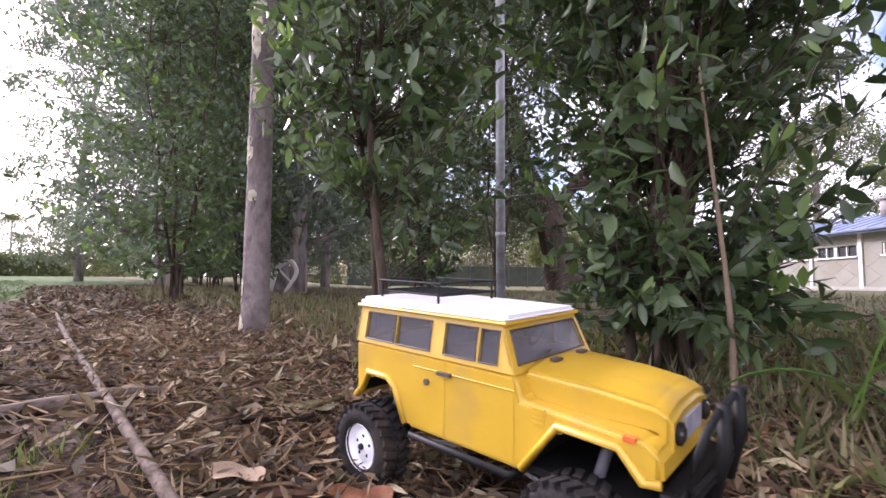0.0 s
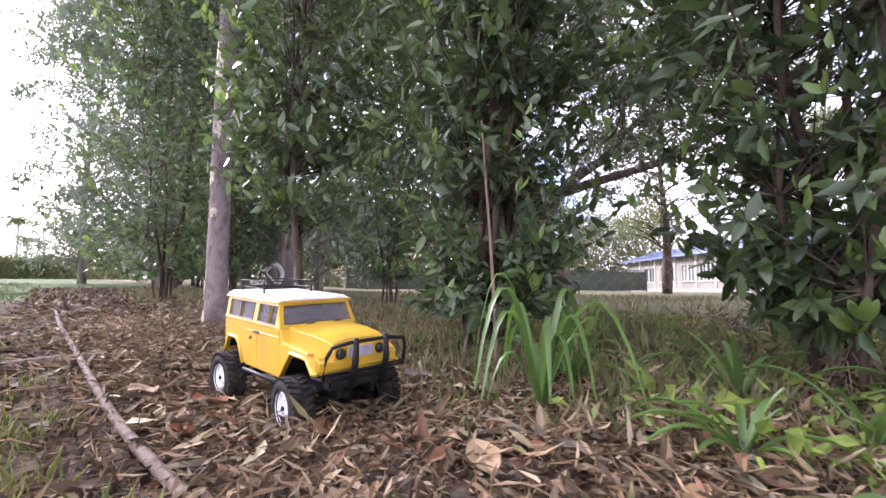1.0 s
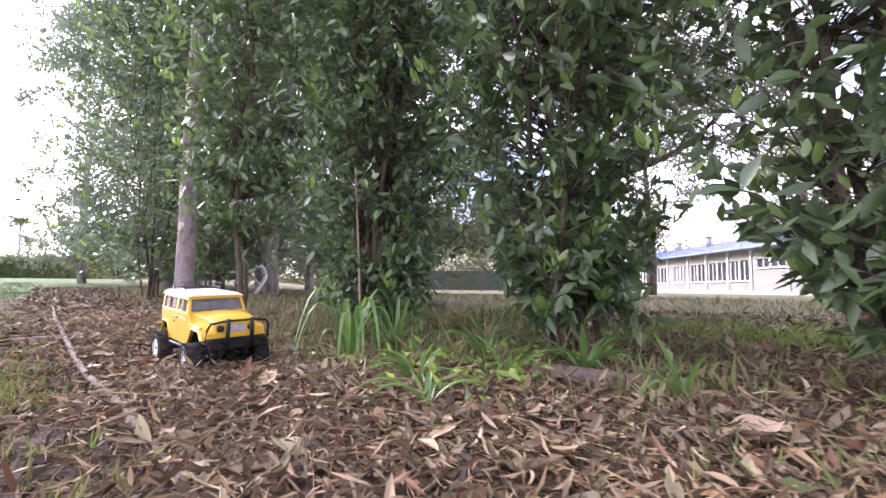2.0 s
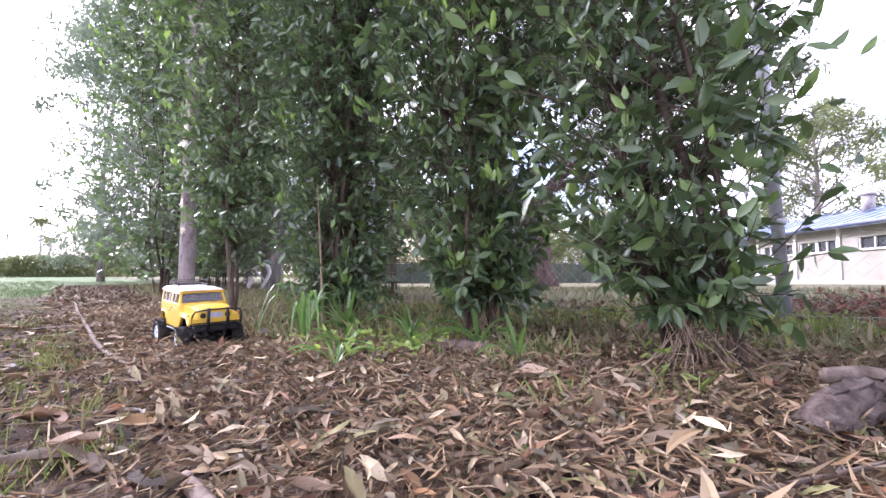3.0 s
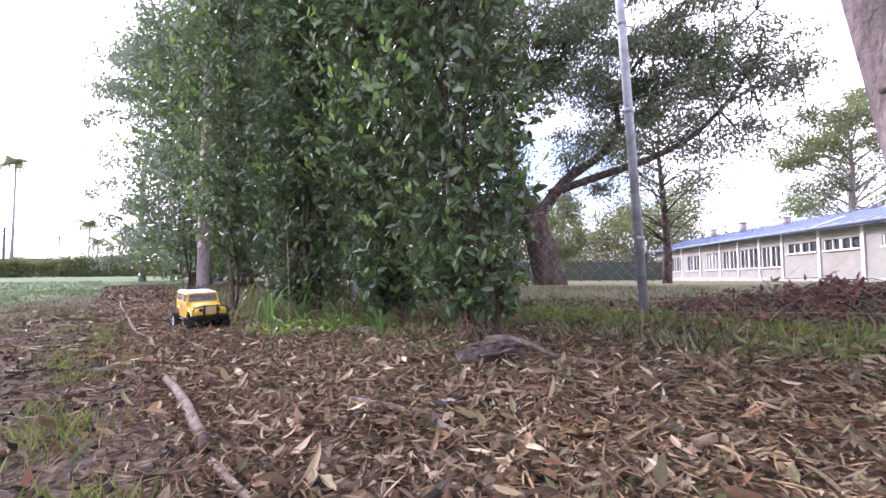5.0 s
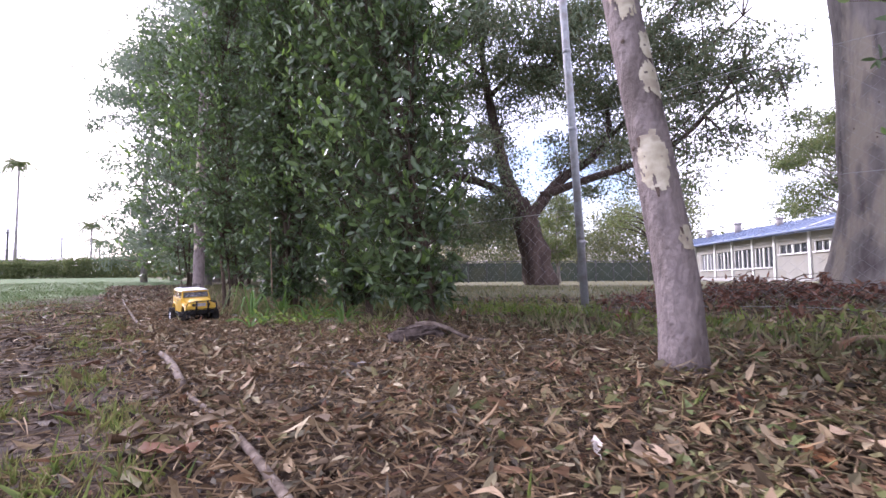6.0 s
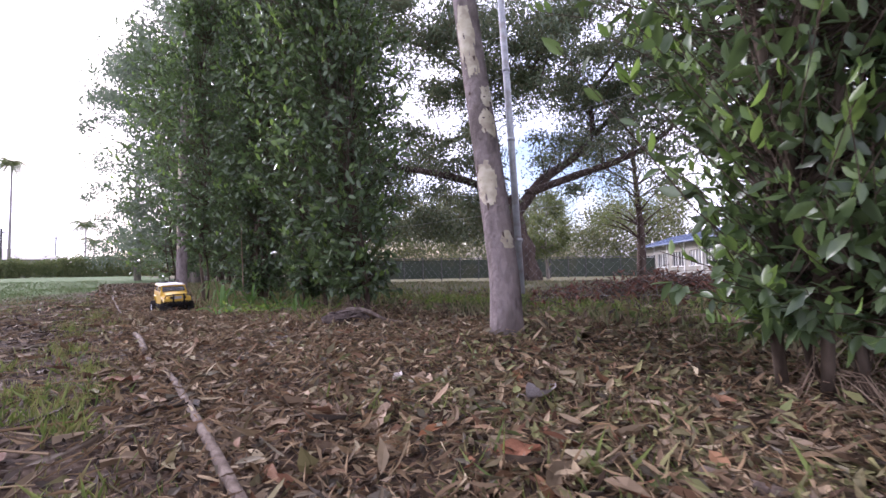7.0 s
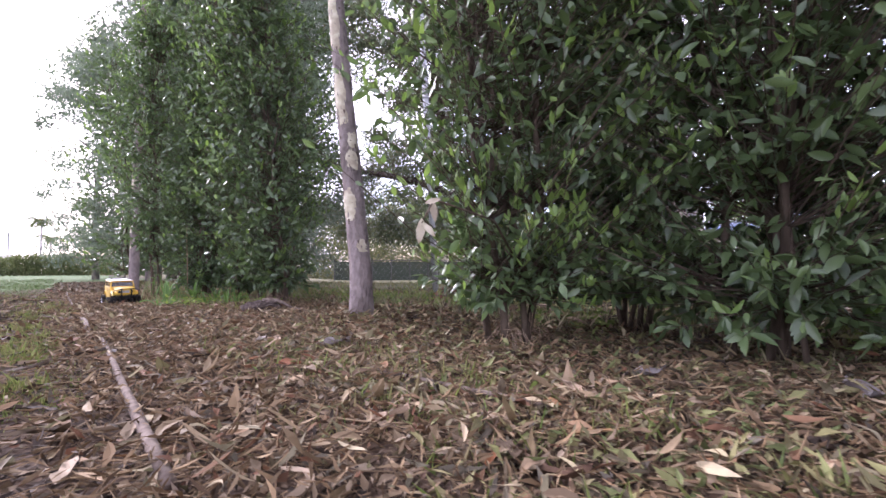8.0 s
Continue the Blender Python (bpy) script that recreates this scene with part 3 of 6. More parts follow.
def gum_tree(label, at, seed, high, wide, low, bunches, per, leaf, trunk=0.14, mat=None, bark=None, group="", name="gum_tree", droop=0.7):
    r = np.random.default_rng(seed)
    top = thing(name, label, "tree", at, 0, group)
    wood, crown = Geo(), Geo()
    z = np.linspace(-0.1, high * 0.93, 14)
    spine = np.stack([0.10 * np.sin(z * 0.6 + seed) * z / high * 3, 0.10 * np.cos(z * 0.5 + seed) * z / high * 3, z], 1)
    part("trunk", Geo().tube(spine.tolist(), (trunk * np.linspace(1, 0.12, 14)).tolist(), 10, wobble=0.2), bark or M_GREY_BARK, top, smooth=True)
    cs = []
    for i in range(bunches):
        t = r.uniform(0, 1)
        zc = low + (high - low) * t
        env = wide * (0.35 + 0.75 * np.sin(np.pi * np.clip(0.15 + 0.78 * t, 0, 1)))
        a, rr = r.uniform(0, 2 * np.pi), env * np.sqrt(r.uniform(0.05, 1))
        c = np.array([rr * np.cos(a), rr * np.sin(a), zc])
        k = int(np.clip(np.searchsorted(z, zc - 0.6 * rr), 1, 12))
        limb(wood, [spine[k], (spine[k] + c) / 2 + [0, 0, 0.12 * rr], c], trunk * 0.22, trunk * 0.05, 4)
        cs.append(c)
    clumps(crown, cs, wide * 0.27, per, leaf, r, droop=droop, flat=0.75)
    part("branching", wood, bark or M_GREY_BARK, top)
    part("crown", crown, mat or M_GUM_LEAF, top, "loose drooping olive-green leaves")
    return top


T_A = gum_tree("tall slender gum with hazy drooping foliage", ground_at(*row(11, 1.95)), 31, 10.5, 1.9, 0.8, 110, 190, 0.15, group="row of gums")
T_B = gum_tree("tall gum with dense drooping crown", ground_at(*row(16, 3.2)), 32, 13, 2.4, 0.6, 110, 190, 0.19, group="row of gums")
for src, s, w, turn in [(T_A, 8.2, 3.4, 110), (T_B, 22, 4.2, 90), (T_A, 13.5, 4.6, 250), (T_B, 30, 6, 200), (T_A, 19, 1.0, 160), (T_A, 9.6, 1.9, 310), (T_A, 6.6, 3.0, 75), (T_B, 11.5, 6.0, 30)]:
    copy_thing(src, pose(*ground_at(*row(s, w)), 0, 0, turn))


def patched_trunk(label, at, seed, pts, r0, r1, patches, bark=M_GUM_BARK, flare=1.25, crown_wide=1.3, boughs=46):
    """A smooth-barked gum trunk with ragged pale patches where bark has been shed, crowned high up."""
    r = np.random.default_rng(seed)
    top = thing("gum_tree", label, "tree", at)
    p = np.array(pts, float)
    n = 60
    t = np.linspace(0, len(p) - 1, n)
    q = np.stack([np.interp(t, range(len(p)), p[:, a]) for a in range(3)], 1)
    for _ in range(4):
        q[1:-1] = (q[:-2] + 2 * q[1:-1] + q[2:]) / 4
    rad = np.linspace(r0, r1, n) * (1 + (flare - 1) * np.exp(-np.maximum(q[:, 2], 0) / (1.1 * r0)))
    rad = rad * np.array([1 + 0.05 * noise.noise(Vector((seed, 0, 2.2 * z))) for z in q[:, 2]])
    part("trunk", Geo().tube(q.tolist(), rad.tolist(), 28, wobble=0.06), bark, top, smooth=True)

    def on(z, a, out):
        c = [float(np.interp(z, q[:, 2], q[:, k])) for k in range(3)]
        rr = float(np.interp(z, q[:, 2], rad)) * 1.03 + out
        return (c[0] + rr * math.cos(a), c[1] + rr * math.sin(a), z)

    for z0, z1, a0, a1 in patches:
        g, nr, nc = Geo(), 36, 30
        half = math.radians(a1 - a0) * r0 / (z1 - z0)
        lifted = {}
        vs, fs = [], []
        for i in range(nr + 1):
            for j in range(nc + 1):
                v, u = i / nr, j / nc
                wob = 0.012 * noise.noise(Vector((u * 5, v * 5, seed)))
                vs.append(on(z0 + (z1 - z0) * v + wob * (z1 - z0), radians(a0 + (a1 - a0) * u), 0.0012))
        for i in range(nr):
            for j in range(nc):
                v, u = (i + 0.5) / nr * 2 - 1, (j + 0.5) / nc * 2 - 1
                edge = (abs(u) ** 2.6 + abs(v) ** 2.6) + 0.75 * noise.noise(Vector((u * 1.4 + z0 * 9, v * 1.9, seed))) + 0.35 * noise.noise(Vector((u * 5, v * 5 + z0 * 7, seed)))
                hole = noise.noise(Vector((u * 3.1 + 5, v * 3.1 + z0 * 11, seed + 3)))
                if edge < 0.78 and hole < 0.46:
                    a = i * (nc + 1) + j
                    fs.append((a, a + 1, a + nc + 2, a + nc + 1))
        g.add(vs, fs)
        part("bark_patch", g, M_GUM_PATCH, top, "pale cream patch of fresh bark", smooth=True)
        # curled flakes of old bark hanging at the edge
        for _ in range(2):
            fz, fa = z0 + (z1 - z0) * r.choice([0.06, 0.3, 0.9]), radians(r.uniform(a0 + 8, a1 - 8))
            fl, fw = r.uniform(0.010, 0.028), r.uniform(0.06, 0.13)
            fv = [on(fz - fl * k / 3, fa + fw * (m - 1) * (1 - 0.22 * k), 0.0016 + 0.0035 * (k / 3) ** 2) for k in range(4) for m in range(3)]
            part("bark_flake", Geo().add(fv, [(k * 3 + m, k * 3 + m + 1, k * 3 + m + 4, k * 3 + m + 3) for k in range(3) for m in range(2)]), M_FLAKE, top, smooth=True)
    for _ in range(5):
        kz, ka = r.uniform(0.25, 1.8), r.uniform(-2.9, -0.4)
        kv = [on(kz + 0.007 * math.sin(b) * m, ka + 0.007 / r0 * math.cos(b) * m, 0.0035 * (1.15 - m)) for m in (1.0, 0.75, 0.3) for b in np.linspace(0, 2 * math.pi, 9)[:8]]
        part("knot", Geo().add(kv, [(m * 8 + k, m * 8 + (k + 1) % 8, (m + 1) * 8 + (k + 1) % 8, (m + 1) * 8 + k) for m in range(2) for k in range(8)] + [tuple(range(16, 24))]), M_FLAKE, top, smooth=True)
    wood, leaf = Geo(), Geo()
    ends = []
    for _ in range(boughs):
        k = int(r.uniform(0.86, 0.99) * (n - 1))
        e = q[k] + np.array([r.normal() * crown_wide * 0.6, r.normal() * crown_wide * 0.6, r.uniform(0.2, 2.2)])
        limb(wood, [q[k], (q[k] + e) / 2 + [0, 0, 0.15], e], 0.02, 0.006, 5)
        ends.append(e)
    part("branching", wood, bark, top)["kind"] = "stuff"
    clumps(leaf, ends, 0.45 + 0.12 * crown_wide, 110, 0.12 + 0.02 * crown_wide, r, slim=0.24, droop=0.9, flat=0.7)
    part("crown", leaf, M_GUM_LEAF, top, "loose drooping olive-green leaves")
    return top


GUM1 = patched_trunk("slim straight gum trunk with pale peeling bark", ground_at(-0.93, 1.80), 41,
                     [(0, 0, -0.08), (0.0, 0, 0.5), (0.0, 0, 1.2), (0.005, 0.02, 2.2), (0.02, 0.03, 3.6), (0.03, 0.05, 6.0)], 0.056, 0.030,
                     [(0.70, 0.83, -170, -95), (0.13, 0.24, 190, 240), (0.55, 0.60, -120, -70), (1.15, 1.5, -150, -60), (0.02, 0.09, 190, 250), (0.95, 1.05, -110, -60)], flare=1.12)
GUM2 = patched_trunk("leaning smooth gum trunk with cream bark patches", ground_at(2.635, -0.905), 42,
                     [(0, 0, -0.08), (-0.006, 0.01, 0.2), (-0.055, 0.04, 0.6), (-0.135, 0.10, 1.2), (-0.24, 0.18, 2.1), (-0.37, 0.27, 3.2), (-0.55, 0.45, 5.6)], 0.056, 0.030,
                     [(0.44, 0.60, -152, -62), (0.29, 0.355, -85, -20), (0.90, 1.20, -150, -60), (0.68, 0.79, -100, -20), (0.79, 0.88, -80, -10), (1.3, 1.7, -150, -60)], flare=1.1)
# crown stays out of view; its great width and boughs are added for shade below
GUM3 = patched_trunk("thick grey gum trunk with a flared base", ground_at(4.98, 1.74), 43,
                     [(0, 0, -0.1), (0.0, 0, 0.3), (0.0, 0.02, 1.0), (-0.02, 0.05, 2.0), (-0.06, 0.1, 3.4), (-0.12, 0.1, 7.5)], 0.33, 0.20,
                     [], M_GREY_BARK, 1.55, 4.6, 170)


def spreading_tree():
    """The big dark tree beyond the fence: forked trunk, long level limbs, loose crown."""
    r = np.random.default_rng(51)
    x0, y0 = 2.70, 15.0
    top = thing("spreading_tree", "large dark-barked tree with spreading level limbs", "tree", ground_at(x0, y0))
    k = 0.0200
    trunk, wood, crown = Geo(), Geo(), Geo()

    def at(px, py, d=0.0):
        return ((px - 940) * k + 0.17 * d, d, (507 - py) * k)

    limb(trunk, [at(952, 522), at(947, 500), at(940, 450), at(925, 395), at(908, 345)], 0.66, 0.38, 14, 0.3)
    part("trunk", trunk, M_OAK_BARK, top, smooth=True)
    ends = []
    for pts, a, b in [([at(908, 350), at(885, 295, 0.2), at(868, 220, 0.4), at(850, 130, 0.5), at(835, 40, 0.6), at(840, -90, 0.5)], 0.30, 0.08),
                      ([at(905, 350), at(865, 318, -0.5), at(800, 300, -1.0), at(730, 292, -1.6), at(650, 270, -2)], 0.20, 0.05),
                      ([at(922, 392), at(952, 345, 0.4), at(985, 300, 0.7), at(1040, 262, 1.2), at(1085, 205, 1.6), at(1075, 120, 1.8), at(1010, 60, 2.0)], 0.26, 0.06),
                      ([at(950, 335, 0.4), at(1030, 310, 0.2), at(1120, 290, -0.4), at(1190, 262, -0.8), at(1250, 205, -1.0), at(1310, 110, -1.2)], 0.18, 0.04),
                      ([at(1085, 205, 1.6), at(1140, 160, 1.2), at(1200, 110, 0.8), at(1270, 60, 0.4), at(1330, 10, 0)], 0.11, 0.03),
                      ([at(1250, 205, -1), at(1290, 185, -1.5), at(1345, 165, -2)], 0.06, 0.02),
                      ([at(1075, 120, 1.8), at(1130, 60, 1.4), at(1180, 5, 1), at(1230, -60, 0.6)], 0.09, 0.03),
                      ([at(862, 200, 0.4), at(800, 205, 1.0), at(740, 215, 1.6), at(690, 250, 2.0)], 0.12, 0.03),
                      ([at(850, 130, 0.5), at(900, 95, 0), at(960, 100, -0.8), at(1000, 130, -1.4)], 0.11, 0.03),
                      ([at(845, 90, 0.5), at(780, 40, -0.3), at(720, 30, -1.2)], 0.10, 0.03),
                      ([at(1085, 205, 1.6), at(1150, 130, 2.0), at(1200, 90, 2.0)], 0.08, 0.03)]:
        lg = Geo()
        q = limb(lg, pts, a, b, 8, 0.15)
        part("limb", lg, M_OAK_BARK, top, smooth=True)
        for i in range(len(q) // 3, len(q), 2):
            for _ in range(4):
                e = q[i] + unit(r.normal(size=3) + [0, 0, 0.35]) * r.uniform(0.5, 1.9)
                limb(wood, [q[i], (q[i] + e) / 2 + [0, 0, 0.1], e], 0.035, 0.01, 4)
                ends.append(e)
    part("branching", wood, M_OAK_BARK, top)["kind"] = "stuff"
    right_side = [np.array(at(r.uniform(1030, 1235), r.uniform(-160, 165), r.uniform(-2, 2))) for _ in range(50)]
    extra = [np.array(at(r.uniform(520, 1060), r.uniform(-170, 150), r.uniform(-3, 3))) for _ in range(185)]
    extra += [np.array(at(r.uniform(600, 900), r.uniform(330, 420), r.uniform(-2, 2))) for _ in range(60)]
    clumps(crown, ends + extra + right_side, 0.80, 300, 0.15, r, slim=0.42, droop=0.4, flat=0.55)
    part("crown", crown, M_OAK_LEAF, top, "loose dark green crown with gaps of sky")
    return top


spreading_tree()
gum_tree("round grey-green tree on the lawn", ground_at(8.0, 18.5), 52, 8.4, 2.7, 2.4, 62, 150, 0.15, 0.20, M_FAR_LEAF, name="lawn_tree", droop=0.4, bark=M_OAK_BARK)
gum_tree("bright green tree behind the long building", (28.5, 39.3, -1.2), 53, 15.5, 5.2, 3, 80, 300, 0.38, 0.4, M_FAR_LEAF, name="broadleaf_tree", droop=0.3)
gum_tree("slim garden tree in front of the far wood", ground_at(4.4, 26), 54, 5.2, 1.6, 1.5, 40, 150, 0.25, 0.12, M_FAR_LEAF, name="garden_tree", droop=0.4)


def far_wood():
    r = np.random.default_rng(61)
    g = Geo()
    cs = []
    for b in np.arange(-44, 36, 0.7):
        a, d = radians(b), r.uniform(52, 64)
        hgt = r.uniform(3.5, 5.5) + (6.5 * max(0.1, 0.75 + 0.8 * noise.noise(Vector((b * 0.16, 3.3, 0)))) if -26 < b < 22 else 0.0)
        x, y = d * math.sin(a), d * math.cos(a)
        for z in np.arange(0.3, hgt, 0.9):
            cs.append((x + r.normal() * 0.8, y + r.normal() * 0.8, float(height(x, y)) + z))
    clumps(g, cs, 1.7, 130, 0.34, r, slim=0.5, droop=0.1, flat=0.8)
    tagged(part("far_wood", g, M_WOOD_LEAF), "distant hazy green tree line behind a fence", "trees", kind="stuff")


far_wood()


# ---- fences ----
def steel_post(at, label, tall=3.2, lean=0.0):
    top = thing("fence_post", label, "fence post", at, group="steel fence posts")
    g = Geo().tube([(0, 0, -0.15), (lean * 0.5, 0, tall / 2), (lean, 0, tall)], 0.029, 12)
    part("pole", g, M_STEEL, top, smooth=True)
    for z in (0.5, 1.35, 1.95):
        part("clamp", Geo().tube([(lean * z / tall, 0, z), (lean * z / tall, 0, z + 0.03)], 0.033, 12), M_STEEL, top, smooth=True)
    part("cap", Geo().tube([(lean, 0, tall), (lean, 0, tall + 0.03)], [0.031, 0.018], 12), M_STEEL, top, smooth=True)
    return top


POST_A, POST_B = (0.134, 2.80), (2.70, 1.30)
POST_C = (5.28, -0.26)
steel_post(ground_at(*POST_A), "tall galvanised steel fence post among shrubs")
steel_post(ground_at(*POST_B), "tall galvanised steel fence post in leaf litter", lean=-0.16)
steel_post(ground_at(*POST_C), "tall galvanised steel fence post behind a shrub")


def chain_link():
    a, c = Vector((*POST_A, 0)), Vector((*POST_C, 0))
    u = (c - a).normalized()
    length, tall, cell = (c - a).length, 1.45, 0.075
    g = Geo()
    for sgn in (1, -1):
        s = -tall
        while s < length + tall:
            s0, s1 = (s, s + tall) if sgn > 0 else (s + tall, s)
            z0, z1 = 0.03, tall
            pts = []
            for f in (0.0, 0.5, 1.0):
                ss = s0 + (s1 - s0) * f
                pts.append((ss, z0 + (z1 - z0) * f))
            if all(-0.01 <= q[0] <= length + 0.01 for q in pts):
                g.tube([(*(a + u * q[0]).xy, q[1] + float(height(*(a + u * q[0]).xy))) for q in pts], 0.0005, 3, cap=False)
            s += cell
    fence = thing("chain_link_fence", "thin grey chain-link mesh between steel posts", "fence", (0, 0, 0))
    part("mesh", g, M_WIRE, fence)
    for z in (0.04, 0.75, tall):
        pts = [(*(a + u * q).xy, z + float(height(*(a + u * q).xy))) for q in np.linspace(0, length, 14)]
        part("line_wire", Geo().tube(pts, 0.0014, 5), M_WIRE, fence)


chain_link()


def far_fence():
    fence = thing("dark_fence", "dark wire fence with posts across the lawn", "fence", (0, 0, 0))
    a, b = Vector((-9, 30, 0)), Vector((13.5, 36, 0))
    n = 16
    for i in range(n + 1):
        p = a.lerp(b, i / n)
        z = float(height(p.x, p.y))
        part("post", Geo().tube([(p.x, p.y, z - 0.1), (p.x, p.y, z + 1.75)], 0.05, 6), M_DARKPOST, fence)
    for i in range(n):
        p, q = a.lerp(b, i / n), a.lerp(b, (i + 1) / n)
        zp, zq = float(height(p.x, p.y)), float(height(q.x, q.y))
        part("screen", Geo().add([(p.x, p.y + e, zp + z) for e in (0, 0.02) for z in (0.1, 1.55)] + [(q.x, q.y + e, zq + z) for e in (0, 0.02) for z in (0.1, 1.55)],
                                 [(0, 4, 5, 1), (2, 3, 7, 6), (0, 2, 6, 4), (1, 5, 7, 3), (0, 1, 3, 2), (4, 6, 7, 5)]), M_SCREEN, fence)
    part("rail", Geo().tube([(*a.lerp(b, q).xy, float(height(*a.lerp(b, q).xy)) + 1.65) for q in np.linspace(0, 1, 12)], 0.03, 5), M_DARKPOST, fence)


far_fence()
tagged(part("overhead_cable", Geo().tube([(4.0, 24, 5.2), (10.8, 17.5, 5.45), (11.9, 11.7, 4.55), (14, 4, 4.9)], 0.012, 5), M_DARKPOST), "thin dark overhead cable sagging to the building", "cable")


# ---- long building ----
def long_building():
    b = thing("school_building", "long single-storey cream building with blue metal roof", "building", (0, 0, 0))
    p0, p1 = Vector((18.1, 6.0, 0)), Vector((15.4, 46.5, 0))
    u = (p1 - p0).normalized()
    n = Vector((u.y, -u.x, 0))
    n = n if n.x < 0 else -n
    total = (p1 - p0).length
    base = lambda s: -0.12 - 0.021 * max(0, s - 12)
    top_z = lambda s: 2.34 - 0.012 * max(0, s - 12)

    def slab(name, s0, s1, z0, z1, d0, d1, mat, parent, label=""):
        g = Geo()
        vs = []
        for d in (d0, d1):
            for s, za, zb in ((s0, z0(s0), z1(s0)), (s1, z0(s1), z1(s1))):
                q = p0 + u * s + n * d
                vs += [(q.x, q.y, za), (q.x, q.y, zb)]
        g.add(vs, [(0, 2, 3, 1), (4, 5, 7, 6), (0, 1, 5, 4), (2, 6, 7, 3), (1, 3, 7, 5), (0, 4, 6, 2)])
        return part(name, g, mat, parent, label)

    sill_hi = lambda s: base(s) + 1.45
    slab("plinth", 0, total, lambda s: base(s) - 0.6, lambda s: base(s) + 0.22, -5.9, 0.06, M_PLINTH, b, "grey concrete plinth")
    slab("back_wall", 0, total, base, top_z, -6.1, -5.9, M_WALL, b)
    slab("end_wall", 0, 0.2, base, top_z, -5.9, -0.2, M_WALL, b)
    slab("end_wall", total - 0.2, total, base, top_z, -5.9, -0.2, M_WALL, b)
    slab("inner_wall", 0.2, total - 0.2, base, top_z, -2.4, -2.2, M_CABIN, b)
    bays = [(1.5, 4.3, 1), (4.7, 7.6, 1), (8.0, 10.8, 1), (11.2, 14.2, 1), (15.3, 17.6, 1), (18.0, 20.4, 1), (20.9, 22.8, 2), (23.1, 25.2, 2), (25.5, 27.5, 2), (27.9, 30.0, 2), (31.0, 33.4, 2), (34.5, 36.8, 2), (37.6, 39.6, 2)]
    prev = 0.0
    for s0, s1, kind in bays:
        zl = (lambda s: base(s) + 1.42) if kind == 1 else (lambda s: base(s) + 0.72)
        zh = lambda s: base(s) + 1.95
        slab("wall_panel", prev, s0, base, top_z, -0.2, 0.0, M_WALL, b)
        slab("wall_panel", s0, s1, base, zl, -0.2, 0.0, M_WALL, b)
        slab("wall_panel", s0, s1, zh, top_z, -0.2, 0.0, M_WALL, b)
        slab("pilaster", s0 - 0.24, s0 - 0.06, base, top_z, 0.0, 0.07, M_WFRAME, b)
        win = slab("window", s0 + 0.04, s1 - 0.04, lambda s: zl(s) + 0.03, lambda s: zh(s) - 0.03, -0.13, -0.11, M_PANE if (kind == 1 or int(s0) % 3) else M_BLIND, b, "dark glazed window strip")
        slab("sill", s0, s1, lambda s: zl(s) - 0.05, lambda s: zl(s) + 0.03, 0.003, 0.09, M_WFRAME, win)
        for k in range(5):
            s = s0 + 0.03 + (s1 - s0 - 0.12) * k / 4
            slab("window_frame", s, s + (0.16 if k == 2 else 0.06), lambda q: zl(q) + 0.03, lambda q: zh(q) - 0.03, -0.10, -0.02, M_WFRAME, win)
        prev = s1
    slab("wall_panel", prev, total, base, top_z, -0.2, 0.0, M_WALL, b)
    # roof: two pitches with standing seams
    g = Geo()
    prof = [(0.55, 0.0), (0.55, 0.12), (-3.0, 1.22), (-6.6, 0.12), (-6.6, 0.0), (-3.0, 1.08)]
    vs = []
    for s in (-0.6, total + 0.5):
        for d, dz in prof:
            q = p0 + u * s + n * d
            vs.append((q.x, q.y, top_z(s) + dz))
    g.add(vs, [(i, (i + 1) % 6, (i + 1) % 6 + 6, i + 6) for i in range(6)] + [(0, 5, 4, 3, 2, 1), (6, 7, 8, 9, 10, 11)])
    roof = part("roof", g, M_ROOF, b, "blue painted metal roof")
    seams = Geo()
    for s in np.arange(0, total, 0.75):
        a_, c_ = p0 + u * float(s) + n * 0.55, p0 + u * float(s) + n * -3.0
        seams.tube([(a_.x, a_.y, top_z(s) + 0.13), (c_.x, c_.y, top_z(s) + 1.235)], 0.022, 4)
    part("seams", seams, M_ROOF, roof)
    gut = Geo()
    gut.tube([(*(p0 + u * float(s) + n * 0.6).xy, top_z(float(s)) + 0.04) for s in np.linspace(-0.5, total + 0.4, 8)], 0.07, 8)
    part("gutter", gut, M_ROOF, roof)
    for s, w, hh in ((16.2, 0.42, 0.85), (29.0, 0.38, 0.75), (33.5, 0.38, 0.7), (8.0, 0.42, 0.8), (24.0, 0.3, 0.5)):
        q = p0 + u * s + n * -2.3
        z = top_z(s) + 0.85
        vent = part("roof_vent", Geo().tube([(q.x, q.y, z), (q.x, q.y, z + hh)], w * 0.62, 10), M_CHIM, roof, "grey cylindrical roof vent", smooth=True)
        part("vent_cowl", Geo().tube([(q.x, q.y, z + hh), (q.x, q.y, z + hh + 0.12)], [w * 0.8, w * 0.7], 10), M_CHIM, vent, smooth=True)
    part("downpipe", Geo().tube([(*(p0 + u * 18.0 + n * 0.62).xy, top_z(18.0)), (*(p0 + u * 17.4 + n * -0.9).xy, top_z(17) + 0.62)], 0.05, 6), M_WFRAME, roof)


long_building()


